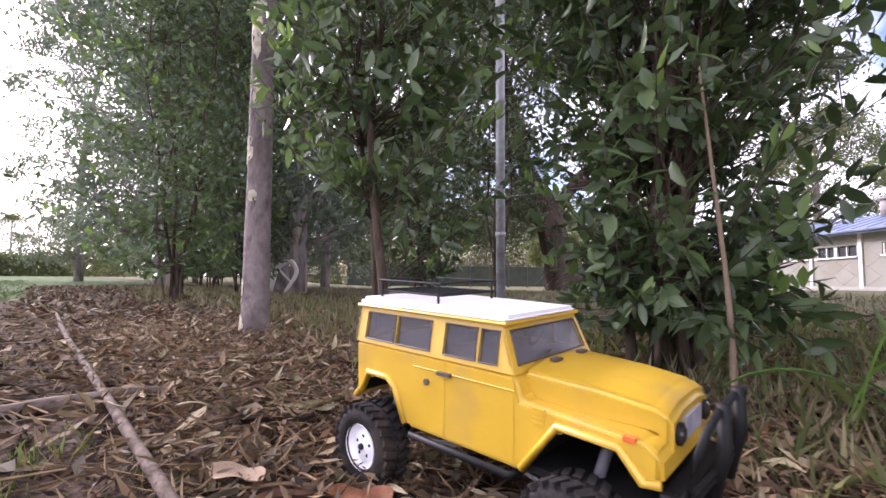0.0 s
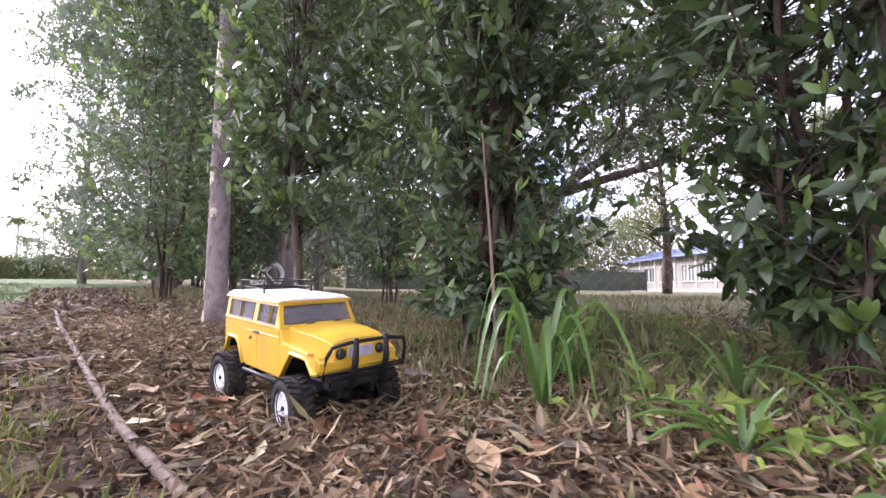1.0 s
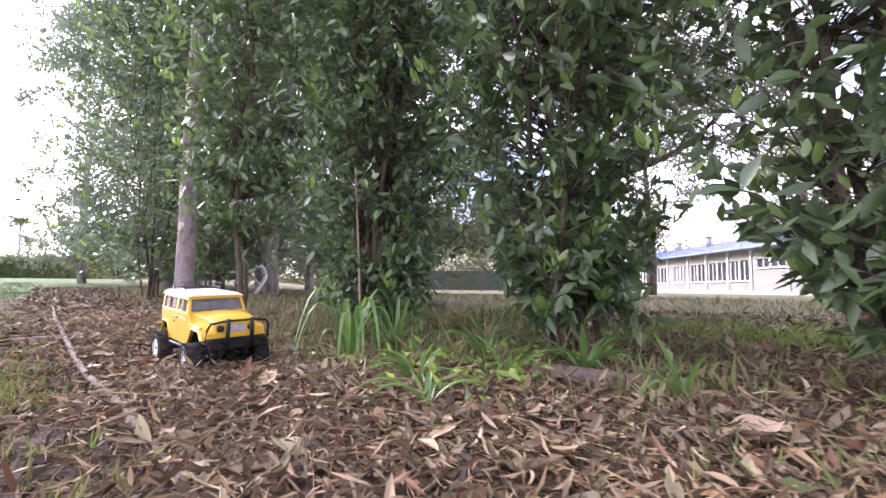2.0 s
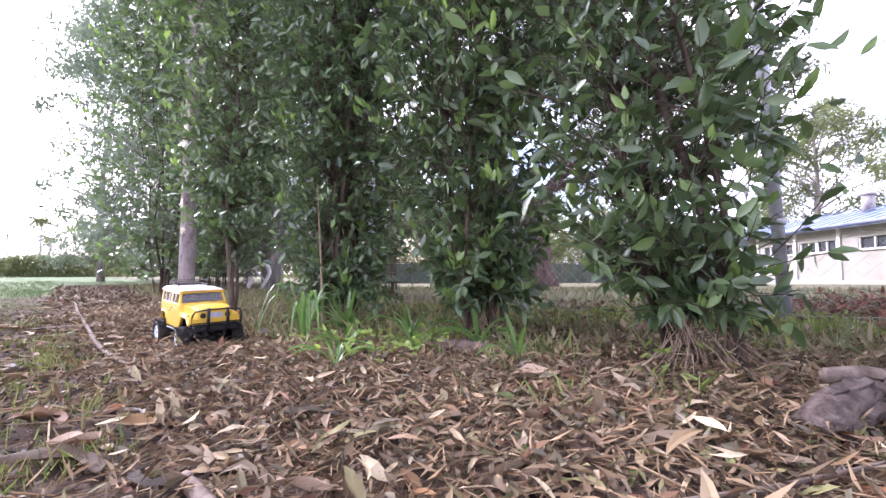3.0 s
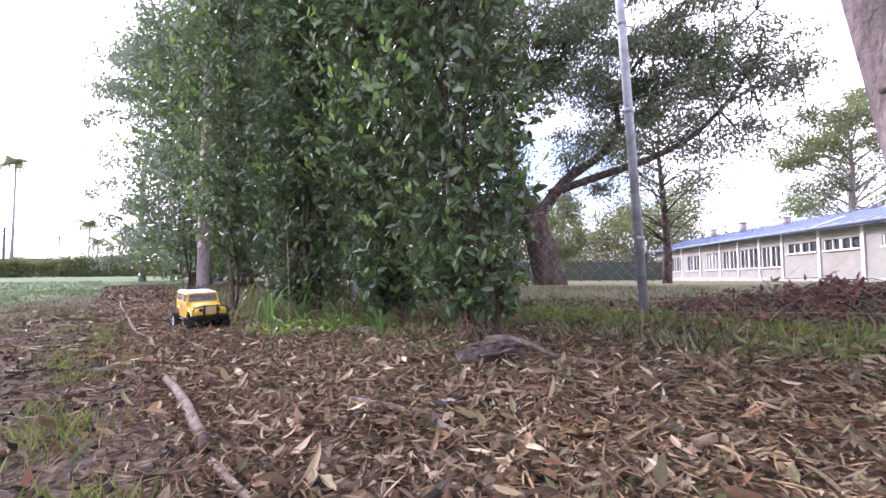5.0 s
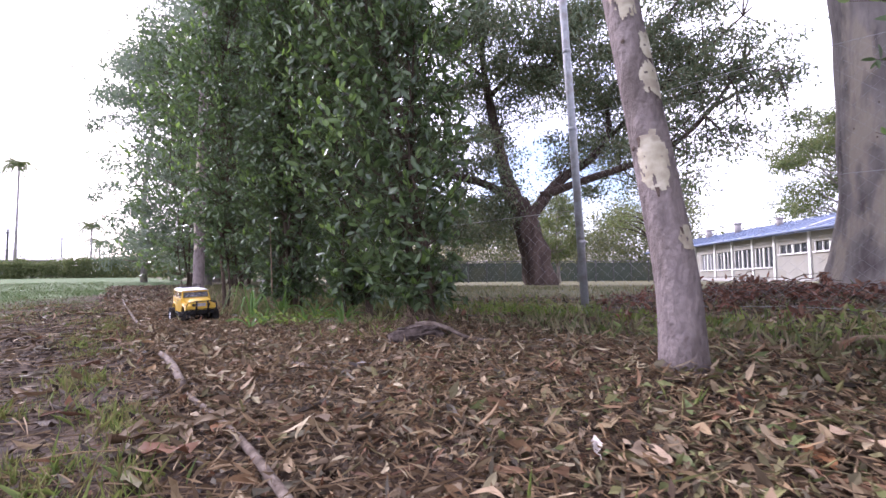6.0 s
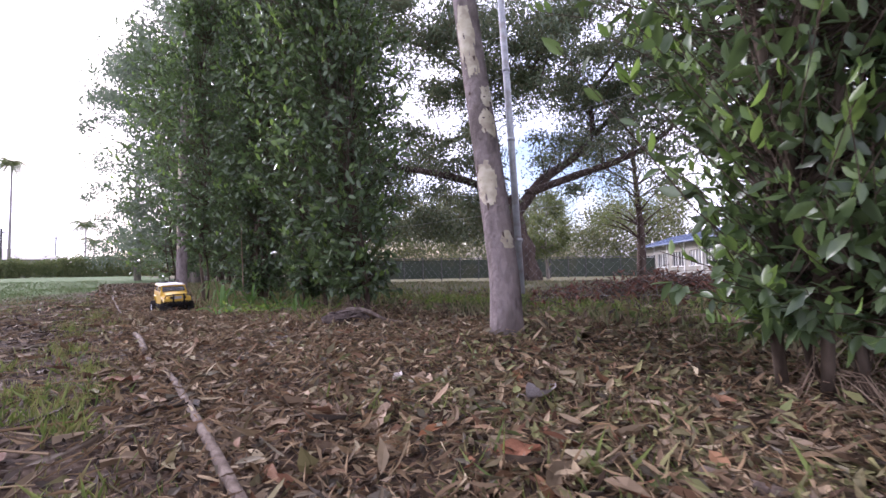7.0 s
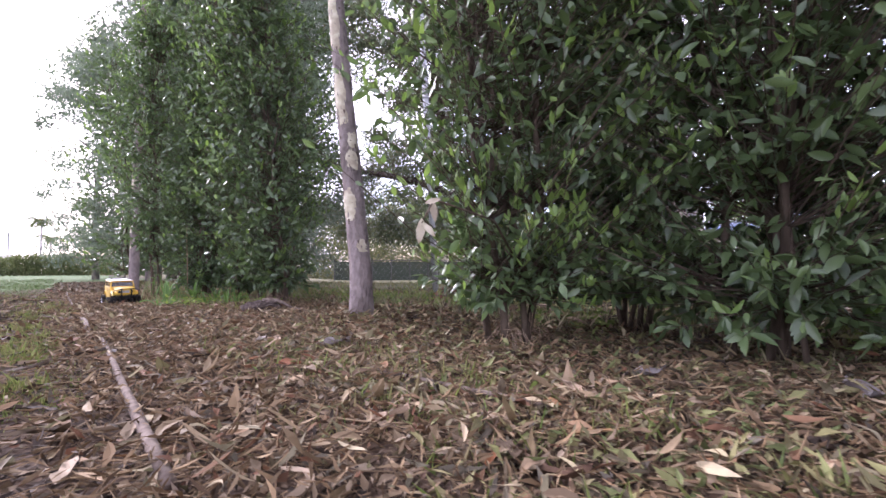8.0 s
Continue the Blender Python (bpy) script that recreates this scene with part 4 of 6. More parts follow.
# ---- distance at the far side of the field ----
def far_side():
    r = np.random.default_rng(71)
    for bearing, away, wdt, tall in ((-55.6, 60, 9.0, 1.75), (-48.0, 61, 6.6, 2.15), (-43.0, 66, 5.5, 1.9)):
        b_ = radians(bearing)
        x, y = 2.2 + away * math.sin(b_), -2.1 + away * math.cos(b_)
        g = Geo()
        cs = [(r.uniform(-wdt / 2, wdt / 2), r.uniform(-0.5, 0.5), tall * r.uniform(0.05, 0.95) * (1 + 0.12 * noise.noise(Vector((bearing, q * 0.1, 0))))) for q in range(260)]
        clumps(g, cs, 0.55, 70, 0.20, r, slim=0.5, droop=0.0, flat=0.7)
        top = thing("hedge", "low clipped green hedge along the field edge", "hedge", (x, y, float(height(x, y))), -bearing, "field hedges")
        part("leaves", g, M_FAR_LEAF, top)
    for x, y, turn in ((-76, 52, 30), (-92, 66, 40)):
        top = thing("house", "distant low house with brown tiled roof", "house", (x, y, 0), turn, "far houses")
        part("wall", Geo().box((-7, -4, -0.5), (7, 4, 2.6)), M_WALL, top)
        part("roof", Geo().add([(-7.6, -4.6, 2.6), (7.6, -4.6, 2.6), (7.6, 4.6, 2.6), (-7.6, 4.6, 2.6), (-4, 0, 4.4), (4, 0, 4.4)],
                               [(0, 1, 5, 4), (1, 2, 5), (2, 3, 4, 5), (3, 0, 4), (3, 2, 1, 0)]), M_TILE, top)
        for q in (-4, 0, 4):
            w = part("window", Geo().box((q - 0.8, -4.06, 0.9), (q + 0.8, -4.01, 2.0)), M_PANE, top)
            part("sill", Geo().box((q - 0.9, -4.14, 0.78), (q + 0.9, -4.005, 0.88)), M_WFRAME, w)
    for x, y, tall in ((-66.1, 57.3, 8.2), (-72.0, 64.0, 6.0), (-63.0, 44.4, 15.0)):
        top = thing("palm_tree", "distant slender palm with feathery fronds", "palm", (x, y, 0), 0, "far palms")
        part("trunk", Geo().tube([(0, 0, -0.2), (0.1, 0, tall / 2), (0, 0.1, tall)], [0.20, 0.14, 0.11], 8), M_CHIM, top, smooth=True)
        g = Geo()
        for k in range(22):
            a, lift = r.uniform(0, 2 * np.pi), r.uniform(-0.3, 1.5)
            f = np.linspace(0, 1, 26)
            line = np.stack([2.1 * f * np.cos(a), 2.1 * f * np.sin(a), tall + 1.5 * lift * f - 1.9 * f**2], 1)
            side = np.array([-np.sin(a), np.cos(a), -0.5])
            for sg in (1, -1):
                leaves_geo(g, line, unit(np.tile(side * sg, (26, 1)) + 0.4 * np.gradient(line, axis=0) * 10), r.normal(size=(26, 3)), np.full(26, 0.6), np.full(26, 0.07), np.full(26, 0.2), 0, SLIM, SLIM_F)
        part("fronds", g, M_FAR_LEAF, top)
    for x, y, tall in ((-68.0, 47.0, 6.8), (-100.0, 80.0, 9.0)):
        top = thing("utility_pole", "distant thin timber utility pole", "pole", (x, y, 0), 0, "utility poles")
        part("post", Geo().tube([(0, 0, -0.2), (0, 0, tall)], 0.14, 8), M_DARKPOST, top)
        part("crossarm", Geo().box((-0.9, -0.06, tall - 0.6), (0.9, 0.06, tall - 0.45)), M_DARKPOST, top)


far_side()

# ---- the toy four-wheel drive ----
def toy_truck(stand, size):
    """A one-tenth scale station wagon; x runs forward from the rear axle."""
    car = thing("toy_truck", "yellow toy four-wheel drive with white roof on leaf litter", "toy car")
    car.matrix_basis = stand @ Matrix.Scale(size, 4)

    # body tub with angular wheel arches
    side = [(-0.044, 0.100), (-0.047, 0.180), (0.216, 0.180), (0.224, 0.156), (0.338, 0.150), (0.352, 0.140), (0.353, 0.116), (0.338, 0.112), (0.318, 0.134),
            (0.262, 0.136), (0.224, 0.086), (0.056, 0.086), (0.036, 0.126), (0.022, 0.135), (-0.018, 0.135), (-0.030, 0.112)]
    g, n = Geo(), len(side)
    g.add([(x, -0.088, z) for x, z in side] + [(x, 0.088, z) for x, z in side],
          [tuple(range(n)), tuple(range(2 * n - 1, n - 1, -1))] + [(i, i + n, (i + 1) % n + n, (i + 1) % n) for i in range(n)])
    for i in (7, 8, 9, 10, 11, 12, 13, 14):
        g.m[2 + i] = 1
    body = part_bm("body", shaped(g, 0.005, 3), (M_YELLOW, M_BLACK), car, "glossy yellow hard-plastic body")

    # bonnet between the wings
    g = Geo()
    secs = [(0.214, 0.072, 0.187, 0.150), (0.290, 0.067, 0.183, 0.148), (0.338, 0.062, 0.177, 0.146), (0.352, 0.059, 0.168, 0.118)]
    vs = []
    for x, hw, zt, zb in secs:
        vs += [(x, -hw, zb), (x, -hw, zt - 0.006), (x, -hw * 0.45, zt), (x, hw * 0.45, zt), (x, hw, zt - 0.006), (x, hw, zb)]
    g.add(vs, [(i * 6 + k, i * 6 + (k + 1) % 6, (i + 1) * 6 + (k + 1) % 6, (i + 1) * 6 + k) for i in range(3) for k in range(6)] + [(5, 4, 3, 2, 1, 0), (18, 19, 20, 21, 22, 23)])
    part_bm("bonnet", shaped(g, 0.0045, 3), M_YELLOW, car, "yellow bonnet with a shallow centre crease")

    # flares along the arches, drip rail, waist line
    arches = [[(0.352, 0.116), (0.338, 0.113), (0.318, 0.136), (0.262, 0.138), (0.224, 0.087)], [(0.056, 0.087), (0.036, 0.128), (0.022, 0.137), (-0.018, 0.137), (-0.031, 0.113), (-0.044, 0.101)]]
    for sg in (-1, 1):
        for line in arches:
            part("wheel_arch_lip", Geo().tube([(x, sg * 0.0885, z + 0.003) for x, z in line], 0.0042, 8), M_YELLOW, body, smooth=True)
        part("waist_line", Geo().tube([(0.07, sg * 0.088, 0.163), (0.216, sg * 0.088, 0.163)], 0.0009, 6), M_YELLOW, body)
        part("door_handle", Geo().box((0.112, min(sg * 0.087, sg * 0.0925), 0.1605), (0.132, max(sg * 0.087, sg * 0.0925), 0.1645)), M_TRIM, body, "dark door handle")
        part("fuel_cap", Geo().tube([(0.093, sg * 0.087, 0.148), (0.093, sg * 0.0905, 0.148)], 0.004, 10), M_TRIM, body)
        for k in range(4):
            part("side_vent", Geo().box((0.236, min(sg * 0.087, sg * 0.0895), 0.138 + 0.0042 * k), (0.249, max(sg * 0.087, sg * 0.0895), 0.1402 + 0.0042 * k)), M_YELLOW, body)
        part("indicator", Geo().box((0.322, min(sg * 0.080, sg * 0.0895), 0.1455), (0.332, max(sg * 0.080, sg * 0.0895), 0.150)), M_ORANGE, body, "orange indicator on the wing")
        for x in (0.120, 0.214):
            part("door_seam", Geo().box((x, min(sg * 0.0875, sg * 0.0885), 0.092), (x + 0.0008, max(sg * 0.0875, sg * 0.0885), 0.178)), M_YELLOW, body)

    # glasshouse: panels with real openings
    def panel(name, place, us, vs_, holes, thick, glass=True):
        g = Geo()
        for i in range(len(us) - 1):
            for j in range(len(vs_) - 1):
                if (i, j) in holes:
                    continue
                c = [place(us[a], vs_[b], d) for d in (0, thick) for a, b in ((i, j), (i + 1, j), (i + 1, j + 1), (i, j + 1))]
                full = lambda a, b: 0 <= a < len(us) - 1 and 0 <= b < len(vs_) - 1 and (a, b) not in holes
                rims = [((0, 1, 5, 4), (i, j - 1)), ((1, 2, 6, 5), (i + 1, j)), ((2, 3, 7, 6), (i, j + 1)), ((3, 0, 4, 7), (i - 1, j))]
                g.add(c, [(0, 3, 2, 1), (4, 5, 6, 7)] + [f for f, nb in rims if not full(*nb)])
        bm = bmesh.new()
        q = [bm.verts.new(p) for p in g.v]
        for f in g.f:
            bm.faces.new([q[i] for i in f])
        bmesh.ops.remove_doubles(bm, verts=bm.verts, dist=1e-6)
        bmesh.ops.recalc_face_normals(bm, faces=bm.faces)
        ob = part_bm(name, bm, M_YELLOW, car, "", False)
        for (i, j) in holes:
            u0, u1, v0, v1 = us[i], us[i + 1], vs_[j], vs_[j + 1]
            c = [place(a, b, d) for d in (thick * 0.45, thick * 0.6) for a, b in ((u0, v0), (u1, v0), (u1, v1), (u0, v1))]
            part("pane", Geo().add(c, [(0, 3, 2, 1), (4, 5, 6, 7), (0, 1, 5, 4), (1, 2, 6, 5), (2, 3, 7, 6), (3, 0, 4, 7)]), M_SCREEN_GLASS if name == "windscreen_frame" else M_GLASS, ob, "smoky tinted window pane")
            rim = [place(a, b, -0.0006) for a, b in ((u0, v0), (u1, v0), (u1, v1), (u0, v1), (u0, v0))]
            part("window_seal", Geo().tube(rim, 0.0011, 5), M_TRIM, ob, "dark rubber window seal")
        return ob

    for sg in (-1, 1):
        def on_side(u, v, d, sg=sg):
            lean = 0.020 if u > 0.20 else 0.0
            return (u - lean * (v - 0.178) / 0.048, sg * (0.0865 - (v - 0.178) * 0.17 - d), v)
        panel("side_panel", on_side, [-0.046, -0.028, 0.030, 0.034, 0.094, 0.116, 0.163, 0.168, 0.192, 0.214], [0.178, 0.184, 0.219, 0.227], [(1, 1), (3, 1), (5, 1), (7, 1)], 0.004)
    panel("windscreen_frame", lambda u, v, d: (0.2145 - 0.020 * (v - 0.178) / 0.048 - d, u * (0.0865 - (v - 0.178) * 0.17) / 0.0865, v), [-0.0865, -0.077, 0.077, 0.0865], [0.178, 0.186, 0.219, 0.227], [(1, 1)], 0.004)
    panel("rear_panel", lambda u, v, d: (-0.0465 + d, u * (0.0865 - (v - 0.178) * 0.17) / 0.0865, v), [-0.0865, -0.06, 0.06, 0.0865], [0.178, 0.186, 0.216, 0.227], [(1, 1)], 0.004)
    part("interior_tray", Geo().box((-0.04, -0.08, 0.172), (0.205, 0.08, 0.1815)), M_CABIN, car, "grey moulded interior tray")
    for y in (-0.036, 0.036):
        seat = Geo().box((0.085, y - 0.024, 0.1815), (0.12, y + 0.024, 0.192)).box((0.083, y - 0.022, 0.19), (0.094, y + 0.022, 0.213))
        part_bm("seat", shaped(seat, 0.003), M_CABIN, car, "grey moulded seat")
    ring = [(0.166 + 0.006 * math.sin(a), 0.036 + 0.014 * math.cos(a), 0.197 + 0.012 * math.sin(a)) for a in np.linspace(0, 2 * math.pi, 15)]
    part("steering_wheel", Geo().tube(ring, 0.0016, 6), M_BLACK, car)
    g = Geo()
    g.box((-0.052, -0.0815, 0.226), (0.200, 0.0815, 0.2385))
    g.v = [(x, y * (0.93 if z > 0.23 else 1), z - (0.0035 if z > 0.23 and (x > 0.1) else 0)) for x, y, z in g.v]
    part_bm("roof", shaped(g, 0.0055, 4), M_WHITE, car, "plain white roof panel")
    part("gutter_rail", Geo().tube([(-0.051, -0.081, 0.2268), (0.199, -0.081, 0.2268), (0.199, 0.081, 0.2268), (-0.051, 0.081, 0.2268), (-0.051, -0.081, 0.2268)], 0.0024, 6), M_YELLOW, car)

    # roof rack of thin rods
    rack = part("roof_rack", Geo().tube([(-0.035, -0.055, 0.247), (0.085, -0.055, 0.247), (0.085, 0.055, 0.247), (-0.035, 0.055, 0.247), (-0.035, -0.055, 0.247)], 0.0016, 6), M_BLACK, car, "thin black wire roof rack")
    part("upper_rail", Geo().tube([(-0.035, -0.058, 0.262), (0.085, -0.058, 0.262), (0.085, 0.058, 0.262), (-0.035, 0.058, 0.262), (-0.035, -0.058, 0.262)], 0.0012, 6), M_BLACK, rack)
    for x in np.linspace(-0.02, 0.07, 6):
        part("slat", Geo().tube([(x, -0.055, 0.247), (x, 0.055, 0.247)], 0.0012, 5), M_BLACK, rack)
    for x in (-0.03, 0.08):
        for y in (-0.056, 0.056):
            part("foot", Geo().tube([(x, y, 0.235), (x, y, 0.262)], 0.0018, 6), M_BLACK, rack)

    # nose: grille, lamps, bumper, bull bar
    part("grille", Geo().box((0.3515, -0.026, 0.138), (0.3545, 0.026, 0.157)), M_GRILLE, car, "lilac-grey grille plate")
    for y in (-0.043, 0.043):
        lamp = part("headlight", Geo().tube([(0.350, y, 0.147), (0.3555, y, 0.147)], 0.0098, 16), M_BLACK, car, "round dark headlight", smooth=False)
        part("lens", Geo().tube([(0.3555, y, 0.147), (0.3575, y, 0.147)], [0.0082, 0.006], 16), M_LAMP, lamp)
    part_bm("bumper", shaped(Geo().box((0.345, -0.074, 0.090), (0.370, 0.074, 0.108)), 0.004), M_BLACK, car, "black front bumper")
    bx = 0.381
    bar = part("bull_bar", Geo().tube([(0.352, -0.088, 0.112), (0.368, -0.088, 0.112), (bx - 0.004, -0.086, 0.150), (bx, -0.078, 0.166), (bx, -0.04, 0.171), (bx, 0.04, 0.171),
                                       (bx, 0.078, 0.166), (bx - 0.004, 0.086, 0.150), (0.368, 0.088, 0.112), (0.352, 0.088, 0.112)], 0.0034, 8), M_BLACK, car, "black tubular bull bar", smooth=True)
    for y in (-0.034, 0.034):
        part("upright", Geo().tube([(0.374, y, 0.092), (bx + 0.004, y, 0.14), (bx + 0.002, y * 0.95, 0.177)], [0.0062, 0.006, 0.0052], 8), M_BLACK, bar, smooth=True)
    for z in (0.116, 0.122):
        part("cross_tube", Geo().tube([(bx - 0.006, -0.086, z), (bx, 0, z), (bx - 0.006, 0.086, z)], 0.0022, 6), M_BLACK, bar)
    for y in (-0.03, 0.03):
        part("bonnet_latch", Geo().box((0.226, y - 0.007, 0.1865), (0.234, y + 0.007, 0.1895)), M_TRIM, car)
    part("wiper", Geo().tube([(0.2165, -0.05, 0.187), (0.212, -0.01, 0.1935)], 0.0011, 5), M_TRIM, car)

    # running gear
    frame_ = part_bm("chassis", shaped(Geo().box((-0.04, -0.042, 0.066), (0.345, -0.030, 0.086)).box((-0.04, 0.030, 0.066), (0.345, 0.042, 0.086)).box((0.08, -0.03, 0.060), (0.2, 0.03, 0.086)), 0.0015, 1), M_BLACK, car, "black chassis rails and skid plate")
    part("belly", Geo().box((-0.03, -0.082, 0.0865), (0.34, 0.082, 0.094)), M_BLACK, car)
    for x in (0.0, 0.285):
        ax = part("axle", Geo().tube([(x, -0.08, 0.051), (x, 0.08, 0.051)], 0.0075, 10), M_BLACK, car, smooth=True)
        part("differential", Geo().tube([(x - 0.016, 0.012, 0.051), (x - 0.008, 0.012, 0.051), (x + 0.008, 0.012, 0.051), (x + 0.018, 0.012, 0.051)], [0.006, 0.016, 0.017, 0.007], 12), M_BLACK, ax, smooth=True)
        for y in (-0.062, 0.062):
            part("damper", Geo().tube([(x - 0.006, y, 0.055), (x + 0.012, y * 0.8, 0.13)], 0.0055, 8), M_CABIN, ax, smooth=True)
            part("link_rod", Geo().tube([(x, y * 0.7, 0.046), (0.1425, y * 0.5, 0.066)], 0.0025, 6), M_STEEL, ax)
    for sg in (-1, 1):
        part("side_step", Geo().tube([(0.062, sg * 0.075, 0.083), (0.068, sg * 0.091, 0.080), (0.212, sg * 0.091, 0.080), (0.218, sg * 0.075, 0.083)], 0.0042, 8), M_BLACK, car, "black tubular side step", smooth=True)

    # wheels
    def wheel(x, y, steer):
        hub = new("wheel")
        hub.parent = car
        sg = -1 if y < 0 else 1
        hub.matrix_basis = pose(x, y, 0.0515, 0, 0, steer + (0 if sg < 0 else 180))
        prof = [(0.0275, -0.017), (0.034, -0.0205), (0.0425, -0.0215), (0.0485, -0.018), (0.0495, -0.008), (0.0495, 0.008), (0.0485, 0.018), (0.0425, 0.0215), (0.034, 0.0205), (0.0275, 0.017)]
        g, m_ = Geo(), 36
        vs = [(r_ * math.cos(2 * math.pi * k / m_), w_, r_ * math.sin(2 * math.pi * k / m_)) for k in range(m_) for r_, w_ in prof]
        L = len(prof)
        g.add(vs, [(k * L + i, k * L + (i + 1) % L, ((k + 1) % m_) * L + (i + 1) % L, ((k + 1) % m_) * L + i) for k in range(m_) for i in range(L)])
        tyre = part("tyre", g, M_TYRE, hub, "chunky black tyre dusted with soil", smooth=True)
        lugs = Geo()
        for k in range(26):
            for row_, off in ((-0.0115, 0.0), (0.0115, 0.5)):
                a = 2 * math.pi * (k + off) / 26
                turn_ = Matrix.Rotation(-a, 4, "Y") @ Matrix.Rotation(radians(18 if row_ > 0 else -18), 4, "X")
                lugs.box((0.0482, row_ - 0.0088, -0.0036), (0.0532, row_ + 0.0088, 0.0036), 0, turn_)
        part("tread", lugs, M_TYRE, tyre)
        prof = [(0.0285, -0.0195), (0.0292, -0.0175), (0.0270, -0.0155), (0.0255, -0.0105), (0.0190, -0.0105), (0.0175, -0.0125), (0.0095, -0.0130), (0.0070, -0.0150), (0.0, -0.0150)]
        g = Geo()
        vs = [(r_ * math.cos(2 * math.pi * k / m_), w_, r_ * math.sin(2 * math.pi * k / m_)) for k in range(m_) for r_, w_ in prof]
        L = len(prof)
        g.add(vs, [(k * L + i, k * L + i + 1, ((k + 1) % m_) * L + i + 1, ((k + 1) % m_) * L + i) for k in range(m_) for i in range(L - 1)])
        rim = part("rim", g, M_RIM, hub, "white steel-style rim", smooth=True)
        for k in range(5):
            a = 2 * math.pi * k / 5 + 0.3
            part("vent_hole", Geo().tube([(0.0128 * math.cos(a), -0.0132, 0.0128 * math.sin(a)), (0.0128 * math.cos(a), -0.0124, 0.0128 * math.sin(a))], 0.0022, 8), M_BLACK, rim)
        part("hub_nut", Geo().tube([(0, -0.0145, 0), (0, -0.0185, 0)], 0.0042, 6), M_BLACK, rim, "black hub nut")
        return hub

    for x in (0.0, 0.285):
        for y in (-0.096, 0.096):
            wheel(x, y, 0 if x == 0 else -6)
    return car


toy_truck(pose(-0.088, 0.682, -0.018, 0, 0, -38.2) @ pose(0, 0, 0, 1.6, 2.0, 0), 1.0)

# ---- litter ----
def scatter(n, s0, s1, w0, w1, r, patchy=0.0, soft=1.0):
    s, w = r.uniform(s0, s1, n) + 0.22 * soft * r.normal(size=n), r.uniform(w0, w1, n) + 0.05 * soft * r.normal(size=n)
    if patchy:
        keep = [noise.noise(Vector((q * 1.7, v * 1.7, patchy * 7.1))) > 0.05 for q, v in zip(s, w)]
        s, w = s[keep], w[keep]
    return np.stack(row(s, w), 1)


def dry_leaves(name, label, n, box, mat, r, size=(0.035, 0.085), slim=(0.22, 0.5), lift=0.012, shape=FULL, faces=FULL_F, tilt=0.35, patchy=0.0, curl=(-0.6, 0.8), sway=0.35, torn=0.014):
    g = Geo()
    xy = scatter(n, *box, r, patchy)
    n = len(xy)
    z = height(xy[:, 0], xy[:, 1]) + r.uniform(0.001, lift, n)
    a = r.uniform(0, 2 * np.pi, n)
    way = np.stack([np.cos(a), np.sin(a), r.normal(size=n) * tilt * 0.6], 1)
    nor = np.stack([r.normal(size=n) * tilt, r.normal(size=n) * tilt, np.ones(n)], 1)
    ln = r.uniform(*size, n)
    leaves_geo(g, np.concatenate([xy, z[:, None]], 1), way, nor, ln, ln * r.uniform(*slim, n), r.uniform(*curl, n), 0, shape, faces, r.uniform(-sway, sway, n), torn)
    ob = part(name, g, mat)
    ob.parent = ground
    ob["label"], ob["kind"] = label, "stuff"
    return ob


lr = np.random.default_rng(91)
dry_leaves("leaf_litter", "dense brown and tan fallen leaves", 40000, (-5.6, 3.2, 0.17, 1.9), M_LITTER, lr, (0.010, 0.034), (0.16, 0.5), 0.028, MID, MID_F, tilt=1.1)
dry_leaves("straw_litter", "thin dry straw and leaf ribs over the litter", 60000, (-5.4, 2.2, 0.06, 1.6), M_STRAW, lr, (0.012, 0.045), (0.04, 0.10), 0.036, SLIM, SLIM_F, 0.5)
dry_leaves("leaf_litter", "thin scatter of fallen leaves along the shrubs", 12000, (3.0, 11.0, -0.05, 1.7), M_LITTER, lr, (0.05, 0.09), (0.25, 0.5), 0.02, SLIM, SLIM_F)
dry_leaves("leaf_litter", "fallen leaves heaped on the bank", 9000, (-6.5, 0.5, 1.8, 4.2), M_LITTER, lr, (0.03, 0.08), (0.25, 0.5), 0.03, SLIM, SLIM_F, 0.4)
dry_leaves("leaf_litter", "freshly fallen greenish leaves", 7500, (-5.6, 1.0, 0.45, 1.9), M_GREEN_LITTER, lr, (0.012, 0.040), (0.22, 0.5), 0.020, MID, MID_F, tilt=0.5)
dry_leaves("leaf_litter", "sparse fallen leaves on the lawn", 5200, (-5.6, 5.0, -1.1, 0.16), M_LITTER, lr, (0.010, 0.036), (0.22, 0.5), 0.012, MID, MID_F, tilt=0.8)
dry_leaves("leaf_litter", "olive leaves fallen under the shrubs", 7500, (-5.8, -2.6, 0.55, 1.9), M_GREEN_LITTER, lr, (0.012, 0.045), (0.22, 0.5), 0.034, MID, MID_F, tilt=0.7)
dry_leaves("leaf_litter", "loose leaves past the end of the row", 7000, (-12, -5.5, -1.2, 4.5), M_LITTER, lr, (0.05, 0.09), (0.25, 0.5), 0.02, SLIM, SLIM_F)
dry_leaves("low_weeds", "low yellow-green weeds on the bank", 7500, (-6.0, 1.5, 1.7, 3.3), M_WEED, lr, (0.025, 0.06), (0.3, 0.6), 0.07, SLIM, SLIM_F, 1.1, 2.0)


